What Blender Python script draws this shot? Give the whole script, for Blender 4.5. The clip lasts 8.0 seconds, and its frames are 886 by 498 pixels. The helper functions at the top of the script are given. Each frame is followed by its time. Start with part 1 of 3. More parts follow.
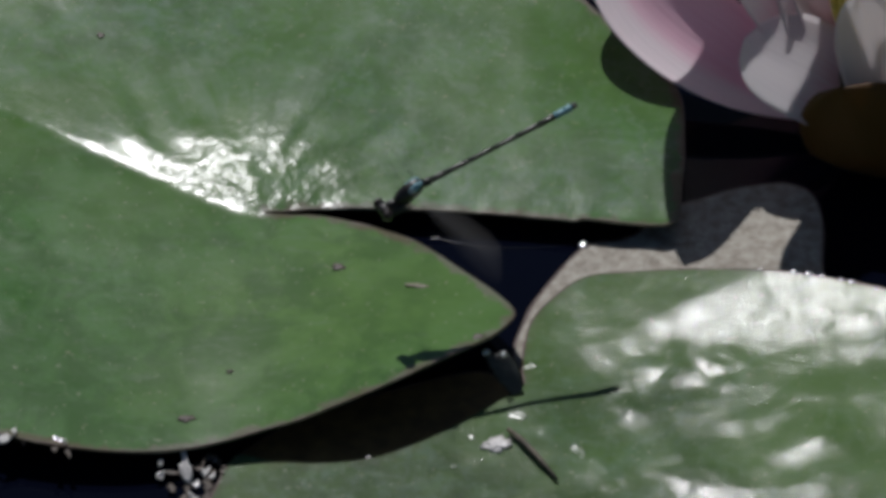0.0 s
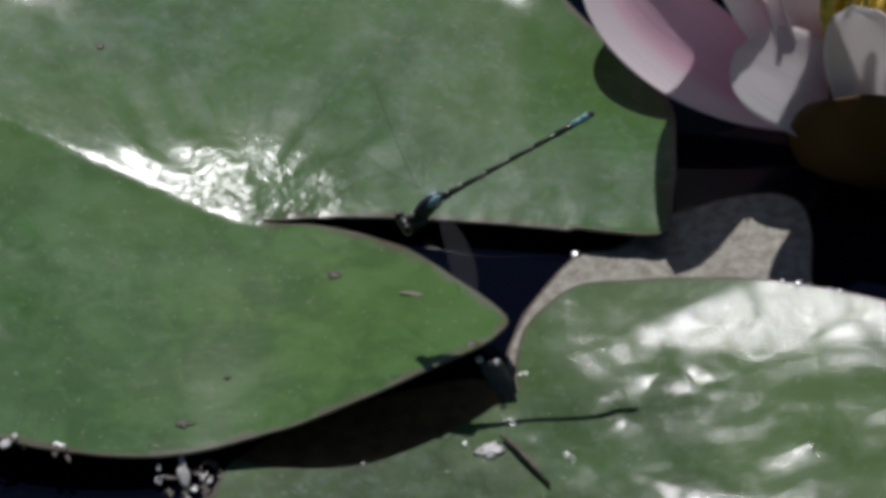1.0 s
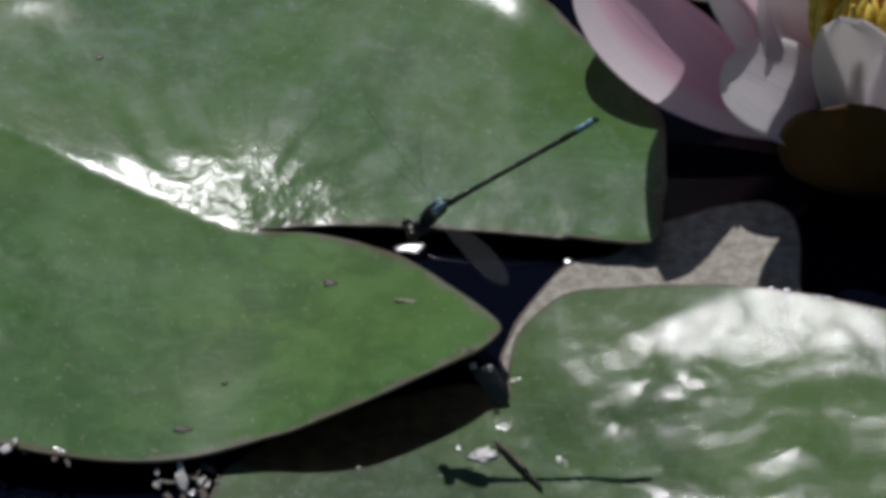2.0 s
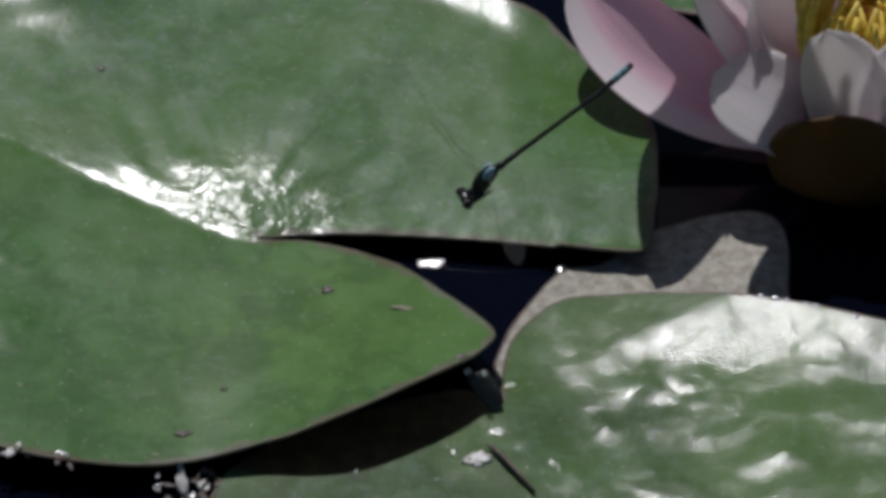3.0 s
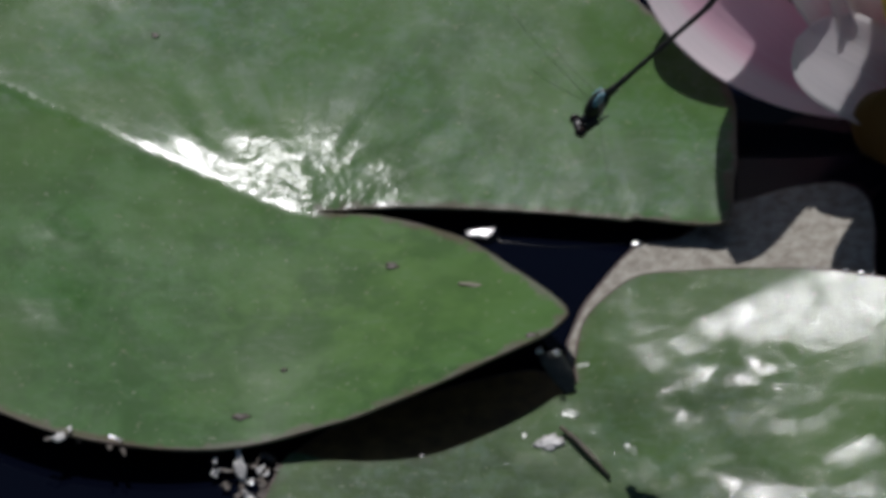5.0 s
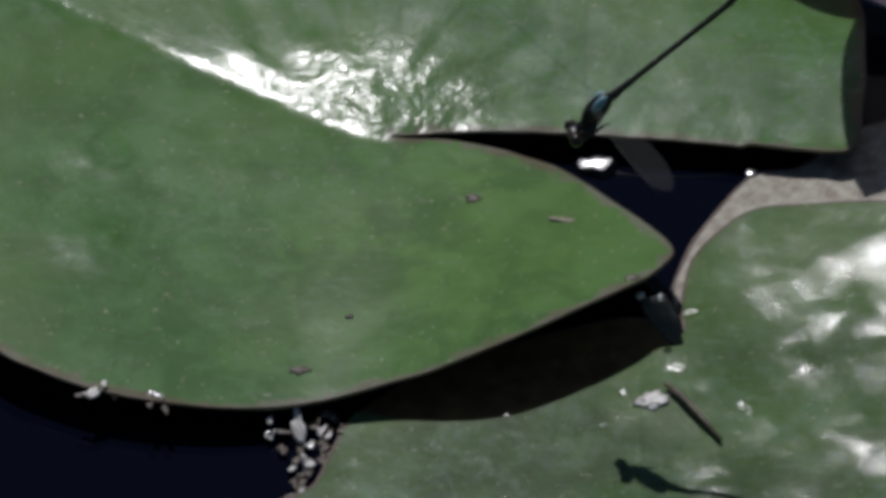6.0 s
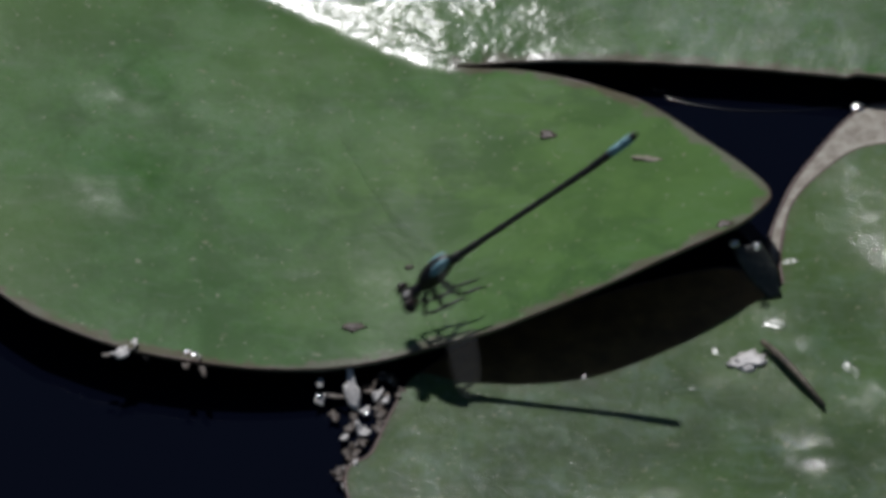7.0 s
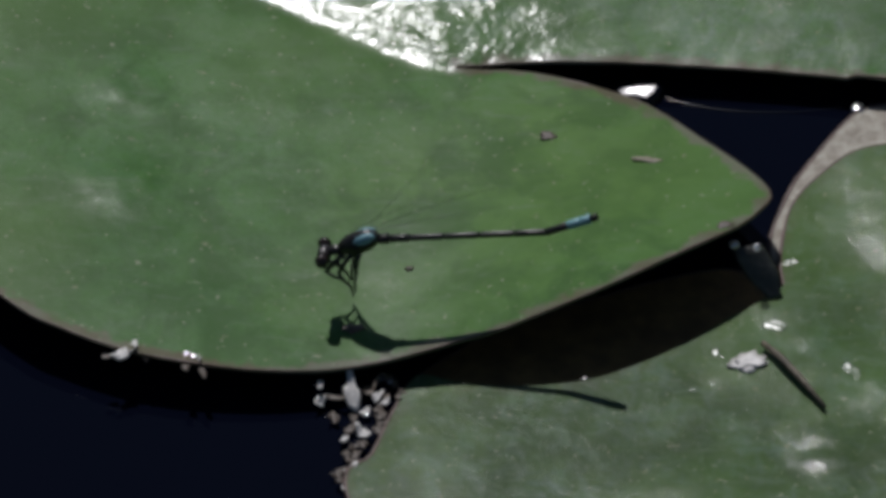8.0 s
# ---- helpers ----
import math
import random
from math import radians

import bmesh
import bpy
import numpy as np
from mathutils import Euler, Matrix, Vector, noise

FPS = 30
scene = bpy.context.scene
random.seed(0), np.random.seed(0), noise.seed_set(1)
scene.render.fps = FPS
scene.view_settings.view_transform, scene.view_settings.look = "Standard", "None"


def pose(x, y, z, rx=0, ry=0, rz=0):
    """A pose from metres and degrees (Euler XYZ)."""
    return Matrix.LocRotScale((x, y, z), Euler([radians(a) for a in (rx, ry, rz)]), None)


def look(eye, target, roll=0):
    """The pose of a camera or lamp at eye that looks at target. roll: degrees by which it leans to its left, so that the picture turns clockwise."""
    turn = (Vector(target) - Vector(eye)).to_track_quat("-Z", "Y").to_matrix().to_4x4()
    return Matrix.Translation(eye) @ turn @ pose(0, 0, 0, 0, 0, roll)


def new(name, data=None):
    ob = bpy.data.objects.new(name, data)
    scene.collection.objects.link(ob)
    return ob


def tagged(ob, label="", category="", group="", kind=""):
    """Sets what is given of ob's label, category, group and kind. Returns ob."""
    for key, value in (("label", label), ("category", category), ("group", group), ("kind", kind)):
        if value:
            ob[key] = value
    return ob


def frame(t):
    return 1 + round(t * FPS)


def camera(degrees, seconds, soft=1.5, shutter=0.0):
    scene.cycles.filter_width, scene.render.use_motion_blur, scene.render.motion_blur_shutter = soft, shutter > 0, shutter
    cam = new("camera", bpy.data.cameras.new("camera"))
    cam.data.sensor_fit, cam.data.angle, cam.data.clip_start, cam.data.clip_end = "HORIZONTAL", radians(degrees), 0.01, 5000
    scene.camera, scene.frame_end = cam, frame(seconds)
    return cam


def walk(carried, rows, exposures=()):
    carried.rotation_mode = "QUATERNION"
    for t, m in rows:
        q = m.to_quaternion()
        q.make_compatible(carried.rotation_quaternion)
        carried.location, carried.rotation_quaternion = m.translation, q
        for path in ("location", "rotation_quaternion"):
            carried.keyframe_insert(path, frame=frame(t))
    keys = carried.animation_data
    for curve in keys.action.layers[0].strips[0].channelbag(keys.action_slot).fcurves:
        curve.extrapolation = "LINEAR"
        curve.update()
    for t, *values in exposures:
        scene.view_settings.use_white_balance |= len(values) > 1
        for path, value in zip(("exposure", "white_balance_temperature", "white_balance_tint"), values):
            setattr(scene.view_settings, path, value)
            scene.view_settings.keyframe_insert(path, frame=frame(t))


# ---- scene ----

# All small lengths below are in millimetres and turned into metres by MM.
MM = 0.001
# ---------------------------------------------------------------- camera
cam = camera(8.0, 8.0, soft=4.5, shutter=0.5)
VIEW = Vector((0.0, -math.cos(radians(40)), math.sin(radians(40))))


def seen_from(x, y, distance, lean):
    """A telephoto view of the pond from one bearing: aim point in mm, distance in mm, lean in degrees."""
    return look(VIEW * distance * MM, Vector((x * MM, y * MM, 0.0)), lean)


walk(cam, [(t, seen_from(x, y, d, r)) for t, x, y, d, r in (
    (0.0, 0.00, 0.00, 897.0, 0.00),
    (0.5, 0.38, 1.27, 904.0, 0.13),
    (1.0, 0.79, 1.97, 910.4, 0.16),
    (1.5, 1.27, 2.61, 917.2, 0.13),
    (2.0, 1.68, 3.74, 923.9, 0.19),
    (2.2, 1.86, 4.09, 927.5, 0.24),
    (3.3, 2.52, 6.59, 945.5, 0.26),
    (3.5, 2.53, 7.19, 947.1, 0.17),
    (4.0, 0.72, 7.35, 955.0, 0.14),
    (4.2, -0.12, 7.19, 958.2, 0.18),
    (4.45, -1.6, 6.3, 953.0, 0.05),
    (5.3, -11.03, -4.79, 864.8, -0.64),
    (5.5, -13.39, -7.60, 843.8, -0.71),
    (5.7, -15.44, -10.16, 821.2, -0.82),
    (6.0, -18.34, -13.68, 792.5, -1.05),
    (6.2, -20.19, -16.02, 773.4, -1.15),
    (6.5, -22.64, -19.03, 746.7, -1.45),
    (6.7, -24.24, -21.18, 729.5, -1.55),
    (6.8, -25.01, -22.28, 721.8, -1.60),
    (6.9, -25.77, -23.10, 714.7, -1.68),
    (7.0, -25.94, -23.40, 712.7, -1.74),
    (7.5, -25.93, -23.36, 712.4, -1.77),
    (8.0, -25.95, -23.18, 712.1, -1.78),
)], exposures=((0.0, -0.84), (4.2, -0.84), (7.0, -0.9), (8.0, -0.9)))

# ---------------------------------------------------------------- light
SUN_HEIGHT, SUN_BEARING = radians(52), radians(-14)
world = bpy.data.worlds.new("sky")
scene.world = world
world.use_nodes = True
sky = world.node_tree.nodes.new("ShaderNodeTexSky")
sky.sky_type = "NISHITA"
sky.sun_disc = False
sky.dust_density, sky.ozone_density = 0.2, 3.0
sky.sun_elevation, sky.sun_rotation = SUN_HEIGHT, SUN_BEARING
backing = world.node_tree.nodes["Background"]
backing.inputs["Strength"].default_value = 0.05
world.node_tree.links.new(sky.outputs[0], backing.inputs["Color"])

lamp = bpy.data.lights.new("sun", "SUN")
lamp.energy, lamp.angle, lamp.color = 5.0, radians(0.6), (0.985, 0.96, 0.985)
to_sun = Vector((math.sin(SUN_BEARING) * math.cos(SUN_HEIGHT), math.cos(SUN_BEARING) * math.cos(SUN_HEIGHT), math.sin(SUN_HEIGHT)))
sun = new("sun", lamp)
sun.matrix_world = look(to_sun * 5, (0, 0, 0))


# ---------------------------------------------------------------- materials
class Nodes:
    """A small helper round a node material."""

    def __init__(self, name):
        self.mat = bpy.data.materials.new(name)
        self.mat.use_nodes = True
        self.tree = self.mat.node_tree
        self.bsdf = self.tree.nodes["Principled BSDF"]
        self.where = self.tree.nodes.new("ShaderNodeTexCoord").outputs["Object"]

    def node(self, kind, **ins):
        n = self.tree.nodes.new(kind)
        for key, value in ins.items():
            self.put(n.inputs[key.replace("_", " ")], value)
        return n

    def put(self, socket, value):
        if isinstance(value, bpy.types.NodeSocket):
            self.tree.links.new(value, socket)
        else:
            socket.default_value = value

    def set(self, **ins):
        for key, value in ins.items():
            self.put(self.bsdf.inputs[key.replace("_", " ")], value)

    def noise(self, size_mm, detail=4.0, rough=0.55, vector=None, distort=0.0):
        n = self.node("ShaderNodeTexNoise", Scale=1.0 / (size_mm * MM), Detail=detail, Roughness=rough, Distortion=distort)
        self.put(n.inputs["Vector"], vector or self.where)
        return n.outputs["Fac"]

    def ramp(self, fac, *stops):
        n = self.node("ShaderNodeValToRGB", Fac=fac)
        while len(n.color_ramp.elements) < len(stops):
            n.color_ramp.elements.new(0.5)
        for e, (at, colour) in zip(n.color_ramp.elements, stops):
            e.position = at
            e.color = (*colour, 1) if len(colour) == 3 else colour
        return n.outputs["Color"]

    def mix(self, fac, a, b, blend="MIX"):
        n = self.node("ShaderNodeMix")
        n.data_type, n.blend_type = "RGBA", blend
        self.put(n.inputs["Factor"], fac)
        self.put(n.inputs["A"], a if isinstance(a, bpy.types.NodeSocket) else (*a, 1))
        self.put(n.inputs["B"], b if isinstance(b, bpy.types.NodeSocket) else (*b, 1))
        return n.outputs["Result"]

    def math(self, op, a, b=0.0):
        n = self.node("ShaderNodeMath")
        n.operation = op
        self.put(n.inputs[0], a)
        self.put(n.inputs[1], b)
        return n.outputs[0]

    def bump(self, height, depth_mm, strength=1.0, below=None):
        n = self.node("ShaderNodeBump", Strength=strength, Distance=depth_mm * MM, Height=height)
        if below is not None:
            self.put(n.inputs["Normal"], below)
        return n.outputs["Normal"]


def grey(v):
    return (v, v, v)


def leaf_material(name, deep, pale, gloss, sheen=0.5, shine=0.22, heart=None, wax=0.25, grit=0.022, crease=0.0, fray=0.75):
    """Waxy green lily pad: mottled green, pale sky sheen painted into the colour, tiny pits."""
    m = Nodes(name)
    patches = m.noise(22, 3)
    mottle = m.noise(1.9, 6, 0.65, distort=0.6)
    grain = m.noise(0.5, 3, 0.6)
    sheen_share = 1.0
    if heart:
        side = m.node("ShaderNodeVectorMath", Vector=m.where)
        side.operation = "DOT_PRODUCT"
        side.inputs[1].default_value = (0.45 / MM, 0.89 / MM, 0)
        above = m.math("SUBTRACT", side.outputs["Value"], 0.45 * heart[0] + 0.89 * heart[1])
        rise = m.node("ShaderNodeSeparateXYZ", Vector=m.where).outputs["Y"]
        above = m.math("MINIMUM", above, m.math("ADD", m.math("MULTIPLY", rise, 1.0 / MM), 1.0 - heart[1]))
        folded = m.ramp(m.math("MULTIPLY", above, 0.25), (0.0, grey(0)), (0.6, grey(1)))
        # painted sheen and pale blotches lie mostly beyond the fold
        sheen_share = m.math("ADD", m.math("MULTIPLY", folded, 0.95), 0.3)
    colour = m.mix(m.ramp(patches, (0.32, grey(0)), (0.7, grey(1))), deep, pale)
    # bluish sky sheen, put into the colour of the mottles
    colour = m.mix(m.math("MULTIPLY", m.ramp(mottle, (0.42, grey(0)), (0.78, grey(1))), m.math("MULTIPLY", sheen_share, sheen)), colour, (0.125, 0.17, 0.165))
    colour = m.mix(m.ramp(grain, (0.3, grey(0.4)), (0.5, grey(0))), colour, (0.03, 0.07, 0.015))
    if heart:
        # brighter yellow-green round one spot of the lobe, fading outwards
        lobe_spot = m.node("ShaderNodeVectorMath", Vector=m.where)
        lobe_spot.operation = "DISTANCE"
        lobe_spot.inputs[1].default_value = ((heart[0] + 16) * MM, (heart[1] - 21) * MM, 0.005)
        reach = m.math("ADD", m.math("MULTIPLY", lobe_spot.outputs["Value"], 22.0), m.math("MULTIPLY", m.math("SUBTRACT", m.noise(11, 4, 0.6), 0.5), 0.9))
        colour = m.mix(m.ramp(reach, (0.15, grey(0.7)), (0.85, grey(0))), colour, (0.108, 0.208, 0.045))
    blotch = m.noise(7.5, 5, 0.62, distort=0.4)
    colour = m.mix(m.ramp(blotch, (0.4, grey(0.65)), (0.58, grey(0))), colour, tuple(c * 0.62 for c in deep))
    colour = m.mix(m.math("MULTIPLY", sheen_share, m.ramp(blotch, (0.56, grey(0)), (0.72, grey(0.5)))), colour, (0.118, 0.195, 0.125))
    lie = m.node("ShaderNodeMapping", Vector=m.where)
    lie.inputs["Rotation"].default_value = (0, 0, radians(-24))
    lie.inputs["Scale"].default_value = (0.22, 1.0, 1.0)
    scuff = m.noise(1.3, 3, 0.6, vector=lie.outputs[0])
    colour = m.mix(m.ramp(scuff, (0.58, grey(0)), (0.74, grey(0.3))), colour, (0.17, 0.21, 0.16))
    young = m.noise(38, 1, 0.5)
    colour = m.mix(m.ramp(young, (0.42, grey(0)), (0.66, grey(0.65))), colour, (0.09, 0.172, 0.042))
    inset = m.node("ShaderNodeAttribute")
    inset.attribute_name = "inset"
    frayed = m.math("SUBTRACT", inset.outputs["Fac"], m.math("MULTIPLY", m.math("SUBTRACT", m.noise(3.2, 4, 0.65), 0.42), 6.0))
    colour = m.mix(m.ramp(frayed, (0.0, grey(fray)), (0.9, grey(0))), colour, m.mix(m.ramp(m.noise(14, 2), (0.42, grey(0)), (0.58, grey(1))), (0.115, 0.08, 0.055), (0.17, 0.155, 0.125)))
    smudge = m.noise(3.4, 4, 0.6, distort=0.8)
    colour = m.mix(m.math("MULTIPLY", sheen_share, m.ramp(smudge, (0.56, grey(0)), (0.68, grey(0.3)))), colour, (0.16, 0.225, 0.15))
    dots = m.noise(0.75, 1, 0.4)
    colour = m.mix(m.ramp(dots, (0.72, grey(0)), (0.77, grey(0.55))), colour, (0.32, 0.33, 0.24))
    specks = m.noise(1.1, 2, 0.5)
    colour = m.mix(m.ramp(specks, (0.68, grey(0)), (0.75, grey(0.6))), colour, (0.25, 0.25, 0.16))
    normal = m.bump(m.noise(6, 4, 0.6), 0.04)
    fine = m.noise(1.1, 5, 0.7)
    if crease:
        normal = m.bump(m.noise(2.8, 6, 0.72, distort=0.3), crease, below=normal)
    if heart:
        off = m.node("ShaderNodeVectorMath", Vector=m.where)
        off.operation = "DISTANCE"
        off.inputs[1].default_value = (heart[0] * MM, heart[1] * MM, 0.004)
        near = m.ramp(m.math("MULTIPLY", off.outputs["Value"], 20.0), (0.12, grey(1)), (0.45, grey(0)))
        near = m.math("MULTIPLY", near, folded)
        # veins that run out from the heart, with pale streaks of sheen painted along them
        arm = m.node("ShaderNodeVectorMath", Vector=m.where)
        arm.operation = "SUBTRACT"
        arm.inputs[1].default_value = (heart[0] * MM, heart[1] * MM, 0)
        axes = m.node("ShaderNodeSeparateXYZ", Vector=arm.outputs["Vector"])
        swing = m.math("ARCTAN2", axes.outputs["Y"], axes.outputs["X"])
        polar = m.node("ShaderNodeCombineXYZ", X=m.math("MULTIPLY", swing, 7.0), Y=m.math("MULTIPLY", off.outputs["Value"], 55.0), Z=0.0)
        vein = m.node("ShaderNodeTexNoise", Vector=polar.outputs[0], Scale=1.0, Detail=5.0, Roughness=0.6, Distortion=0.4).outputs["Fac"]
        out_there = m.ramp(m.math("MULTIPLY", off.outputs["Value"], 12.0), (0.1, grey(0)), (0.25, grey(1)), (0.75, grey(0)))
        vein_sheen = m.math("MULTIPLY", m.ramp(vein, (0.5, grey(0)), (0.68, grey(0.42))), m.math("MULTIPLY", out_there, folded))
        colour = m.mix(vein_sheen, colour, (0.17, 0.24, 0.165))
        normal = m.bump(vein, 0.1, m.math("MULTIPLY", out_there, folded), normal)
        # torn, flaky shine round the heart
        normal = m.bump(m.noise(4.2, 3.5, 0.6, distort=0.15), 0.55, m.math("MULTIPLY", near, 0.85), normal)
        normal = m.bump(fine, 0.03, m.math("MULTIPLY", near, 0.5), normal)
    normal = m.bump(fine, grit, below=normal)
    rough = m.ramp(mottle, (0.3, grey(gloss - 0.03)), (0.75, grey(gloss + 0.05)))
    m.set(Base_Color=colour, Roughness=0.34, Normal=normal, Specular_IOR_Level=shine,
          Coat_Weight=wax, Coat_Roughness=rough, Coat_Normal=normal)
    return m.mat


APEX = (-28.6, 4.1)  # where the veins of the large pad meet, in mm
LEAF = leaf_material("waxy lily leaf", (0.060, 0.146, 0.036), (0.086, 0.190, 0.056), 0.145, 0.55, 0.065, APEX, wax=0.25)
LEAF_WET = leaf_material("wet lily leaf", (0.056, 0.102, 0.036), (0.1, 0.152, 0.06), 0.11, 0.6, 0.045, wax=0.2, grit=0.036, crease=0.055, fray=0.15)


def plain(name, colour, rough, vary=0.25, size=1.0, bump=0.05, metal=0.0, other=None):
    m = Nodes(name)
    n = m.noise(size, 4, 0.6)
    other = other or tuple(c * (1 - vary) for c in colour)
    m.set(Base_Color=m.mix(m.ramp(n, (0.35, grey(0)), (0.68, grey(1))), other, colour), Roughness=rough, Metallic=metal)
    if bump:
        m.set(Normal=m.bump(m.noise(size * 0.5, 3), bump))
    return m.mat


RIM = plain("pinkish leaf rim", (0.11, 0.062, 0.048), 0.45, 0.5, 2.5, 0.08, other=(0.06, 0.03, 0.02))
OLD_LEAF = plain("decaying leaf", (0.42, 0.40, 0.33), 0.6, 0.5, 1.6, 0.25, other=(0.22, 0.19, 0.145))
# brown of the sheet that stands in for shade below the lobe
SHADE_BROWN = plain("brown lobe shade", (0.22, 0.13, 0.04), 0.7, 0.5, 3.0, 0.15, other=(0.12, 0.07, 0.022))
UNDERSIDE = plain("maroon leaf underside", (0.075, 0.034, 0.03), 0.4, 0.4, 4.0, 0.05)
TWIG = plain("dead stem", (0.17, 0.14, 0.10), 0.6, 0.6, 0.9, 0.15)
DARK_FLAP = plain("dark wet leaf", (0.06, 0.062, 0.055), 0.4, 0.5, 1.2, 0.1)
FLECK = plain("bleached plant scrap", (0.78, 0.76, 0.72), 0.4, 0.4, 0.7, 0.1)
SCAR = plain("pale dry scar", (0.34, 0.30, 0.24), 0.6, 0.5, 0.7, 0.1, other=(0.14, 0.13, 0.07))
SCRAP = plain("brown plant scrap", (0.13, 0.10, 0.075), 0.5, 0.6, 0.7, 0.1)


def water_material(name, rough, shine):
    m = Nodes(name)
    m.set(Base_Color=(0.002, 0.003, 0.008, 1), Roughness=rough, IOR=1.33, Specular_IOR_Level=shine,
          Normal=m.bump(m.noise(30, 2, 0.4), 0.25))
    return m.mat


WATER = water_material("dark pond water", 0.02, 0.18)
WATER_CREST = water_material("stirred pond water", 0.16, 0.5)


LIT_MARGIN_RAMP = ((0.55, grey(0)), (0.72, grey(1)))


def petal_material(name, tip, base, through_colour, share, margin=None):
    """Thin silky petal that lets some light through."""
    m = Nodes(name)
    out = m.tree.nodes["Material Output"]
    along = m.node("ShaderNodeTexCoord").outputs["UV"]
    sep = m.node("ShaderNodeSeparateXYZ", Vector=along)
    streak = m.node("ShaderNodeMapping", Vector=along)
    streak.inputs["Scale"].default_value = (26, 1.6, 1)
    lines = m.node("ShaderNodeTexNoise", Vector=streak.outputs[0], Scale=1.0, Detail=3.0).outputs["Fac"]
    fade = m.math("ADD", sep.outputs["Y"], m.math("MULTIPLY", m.math("SUBTRACT", lines, 0.5), 0.5))
    colour = m.ramp(fade, (0.05, base), (0.52, tip))
    if margin:  # sunlit strip painted pale along one margin
        side = m.math("ADD", sep.outputs["X"], m.math("MULTIPLY", m.math("SUBTRACT", lines, 0.5), 0.25))
        colour = m.mix(m.ramp(side, LIT_MARGIN_RAMP[0], LIT_MARGIN_RAMP[1]), colour, margin)
    normal = m.bump(lines, 0.12)
    m.set(Base_Color=colour, Roughness=0.5, Normal=normal, Specular_IOR_Level=0.3)
    glow = m.node("ShaderNodeBsdfTranslucent", Color=m.mix(0.5, colour, through_colour), Normal=normal)
    mix = m.node("ShaderNodeMixShader", Fac=share)
    m.tree.links.new(m.bsdf.outputs[0], mix.inputs[1])
    m.tree.links.new(glow.outputs[0], mix.inputs[2])
    m.tree.links.new(mix.outputs[0], out.inputs["Surface"])
    return m.mat


PETAL = petal_material("pale pink petal", (0.92, 0.90, 0.90), (0.76, 0.30, 0.44), (1.0, 0.95, 0.97), 0.66)
# the pale margin colour stands for the strip the sun reaches
PETAL_PINK = petal_material("rose pink petal", (0.90, 0.64, 0.74), (0.82, 0.42, 0.56), (0.95, 0.56, 0.70), 0.42, margin=(0.88, 0.85, 0.86))
SEPAL = petal_material("brown green sepal", (0.17, 0.085, 0.022), (0.15, 0.07, 0.018), (0.42, 0.24, 0.04), 0.34)
STAMEN = plain("yellow stamen", (0.93, 0.70, 0.11), 0.5, 0.35, 1.5, 0.05)
HEART = plain("orange flower heart", (0.85, 0.38, 0.04), 0.5, 0.4, 1.5, 0.1)
GREEN_STEM = plain("lily stem", (0.10, 0.09, 0.03), 0.5, 0.4, 2.0, 0.1)

BODY = plain("bronze black insect shell", (0.026, 0.022, 0.021), 0.32, 0.4, 0.4, 0.02)
BLUE = plain("powder blue insect shell", (0.26, 0.50, 0.56), 0.5, 0.35, 0.5, 0.02)
EYE = plain("dark compound eye", (0.03, 0.018, 0.015), 0.25, 0.3, 0.3, 0.01)
LEG = plain("dark insect leg", (0.03, 0.03, 0.028), 0.5, 0.3, 0.4, 0.0)


def wing_material():
    m = Nodes("clear wing membrane")
    m.set(Base_Color=(0.75, 0.76, 0.74, 1), Roughness=0.25)
    clear = m.node("ShaderNodeBsdfTransparent")
    mix = m.node("ShaderNodeMixShader", Fac=0.017)
    m.tree.links.new(clear.outputs[0], mix.inputs[1])
    m.tree.links.new(m.bsdf.outputs[0], mix.inputs[2])
    m.tree.links.new(mix.outputs[0], m.tree.nodes["Material Output"].inputs["Surface"])
    return m.mat


WING = wing_material()


def drop_material(name, share, rough):
    m = Nodes(name)
    clear = m.node("ShaderNodeBsdfTransparent")
    shine = m.node("ShaderNodeBsdfGlossy", Roughness=rough)
    mix = m.node("ShaderNodeMixShader", Fac=share)
    m.tree.links.new(clear.outputs[0], mix.inputs[1])
    m.tree.links.new(shine.outputs[0], mix.inputs[2])
    m.tree.links.new(mix.outputs[0], m.tree.nodes["Material Output"].inputs["Surface"])
    return m.mat


BEAD = drop_material("clear water bead", 0.5, 0.2)
FILM = drop_material("thin water film", 0.09, 0.32)


# ---------------------------------------------------------------- mesh helpers
def link_mesh(name, verts, faces, material, parent=None, label="", smooth=True):
    me = bpy.data.meshes.new(name)
    me.from_pydata([tuple(v) for v in verts], [], [tuple(f) for f in faces])
    me.materials.append(material)
    if smooth:
        me.shade_smooth()
    me.update()
    ob = new(name, me)
    if parent is not None:
        ob.parent = parent
    if label:
        ob["label"] = label
    return ob


def part(name, bm, material, parent=None, label=""):
    me = bpy.data.meshes.new(name)
    bm.normal_update()
    bm.to_mesh(me)
    bm.free()
    me.materials.append(material)
    me.shade_smooth()
    ob = new(name, me)
    if parent is not None:
        ob.parent = parent
    if label:
        ob["label"] = label
    return ob


def spline(knots, closed=True, per=10):
    """A smooth curve (Catmull-Rom) through a few plan knots."""
    pts = [Vector(k) for k in knots]
    n, out = len(pts), []
    for i in range(n if closed else n - 1):
        if closed:
            a, b, c, d = (pts[(i + k) % n] for k in (-1, 0, 1, 2))
        else:
            a, b, c, d = pts[max(i - 1, 0)], pts[i], pts[i + 1], pts[min(i + 2, n - 1)]
        for s in range(per):
            t = s / per
            out.append(0.5 * ((2 * b) + (c - a) * t + (2 * a - 5 * b + 4 * c - d) * t * t + (3 * b - a - 3 * c + d) * t ** 3))
    if not closed:
        out.append(pts[-1])
    return out


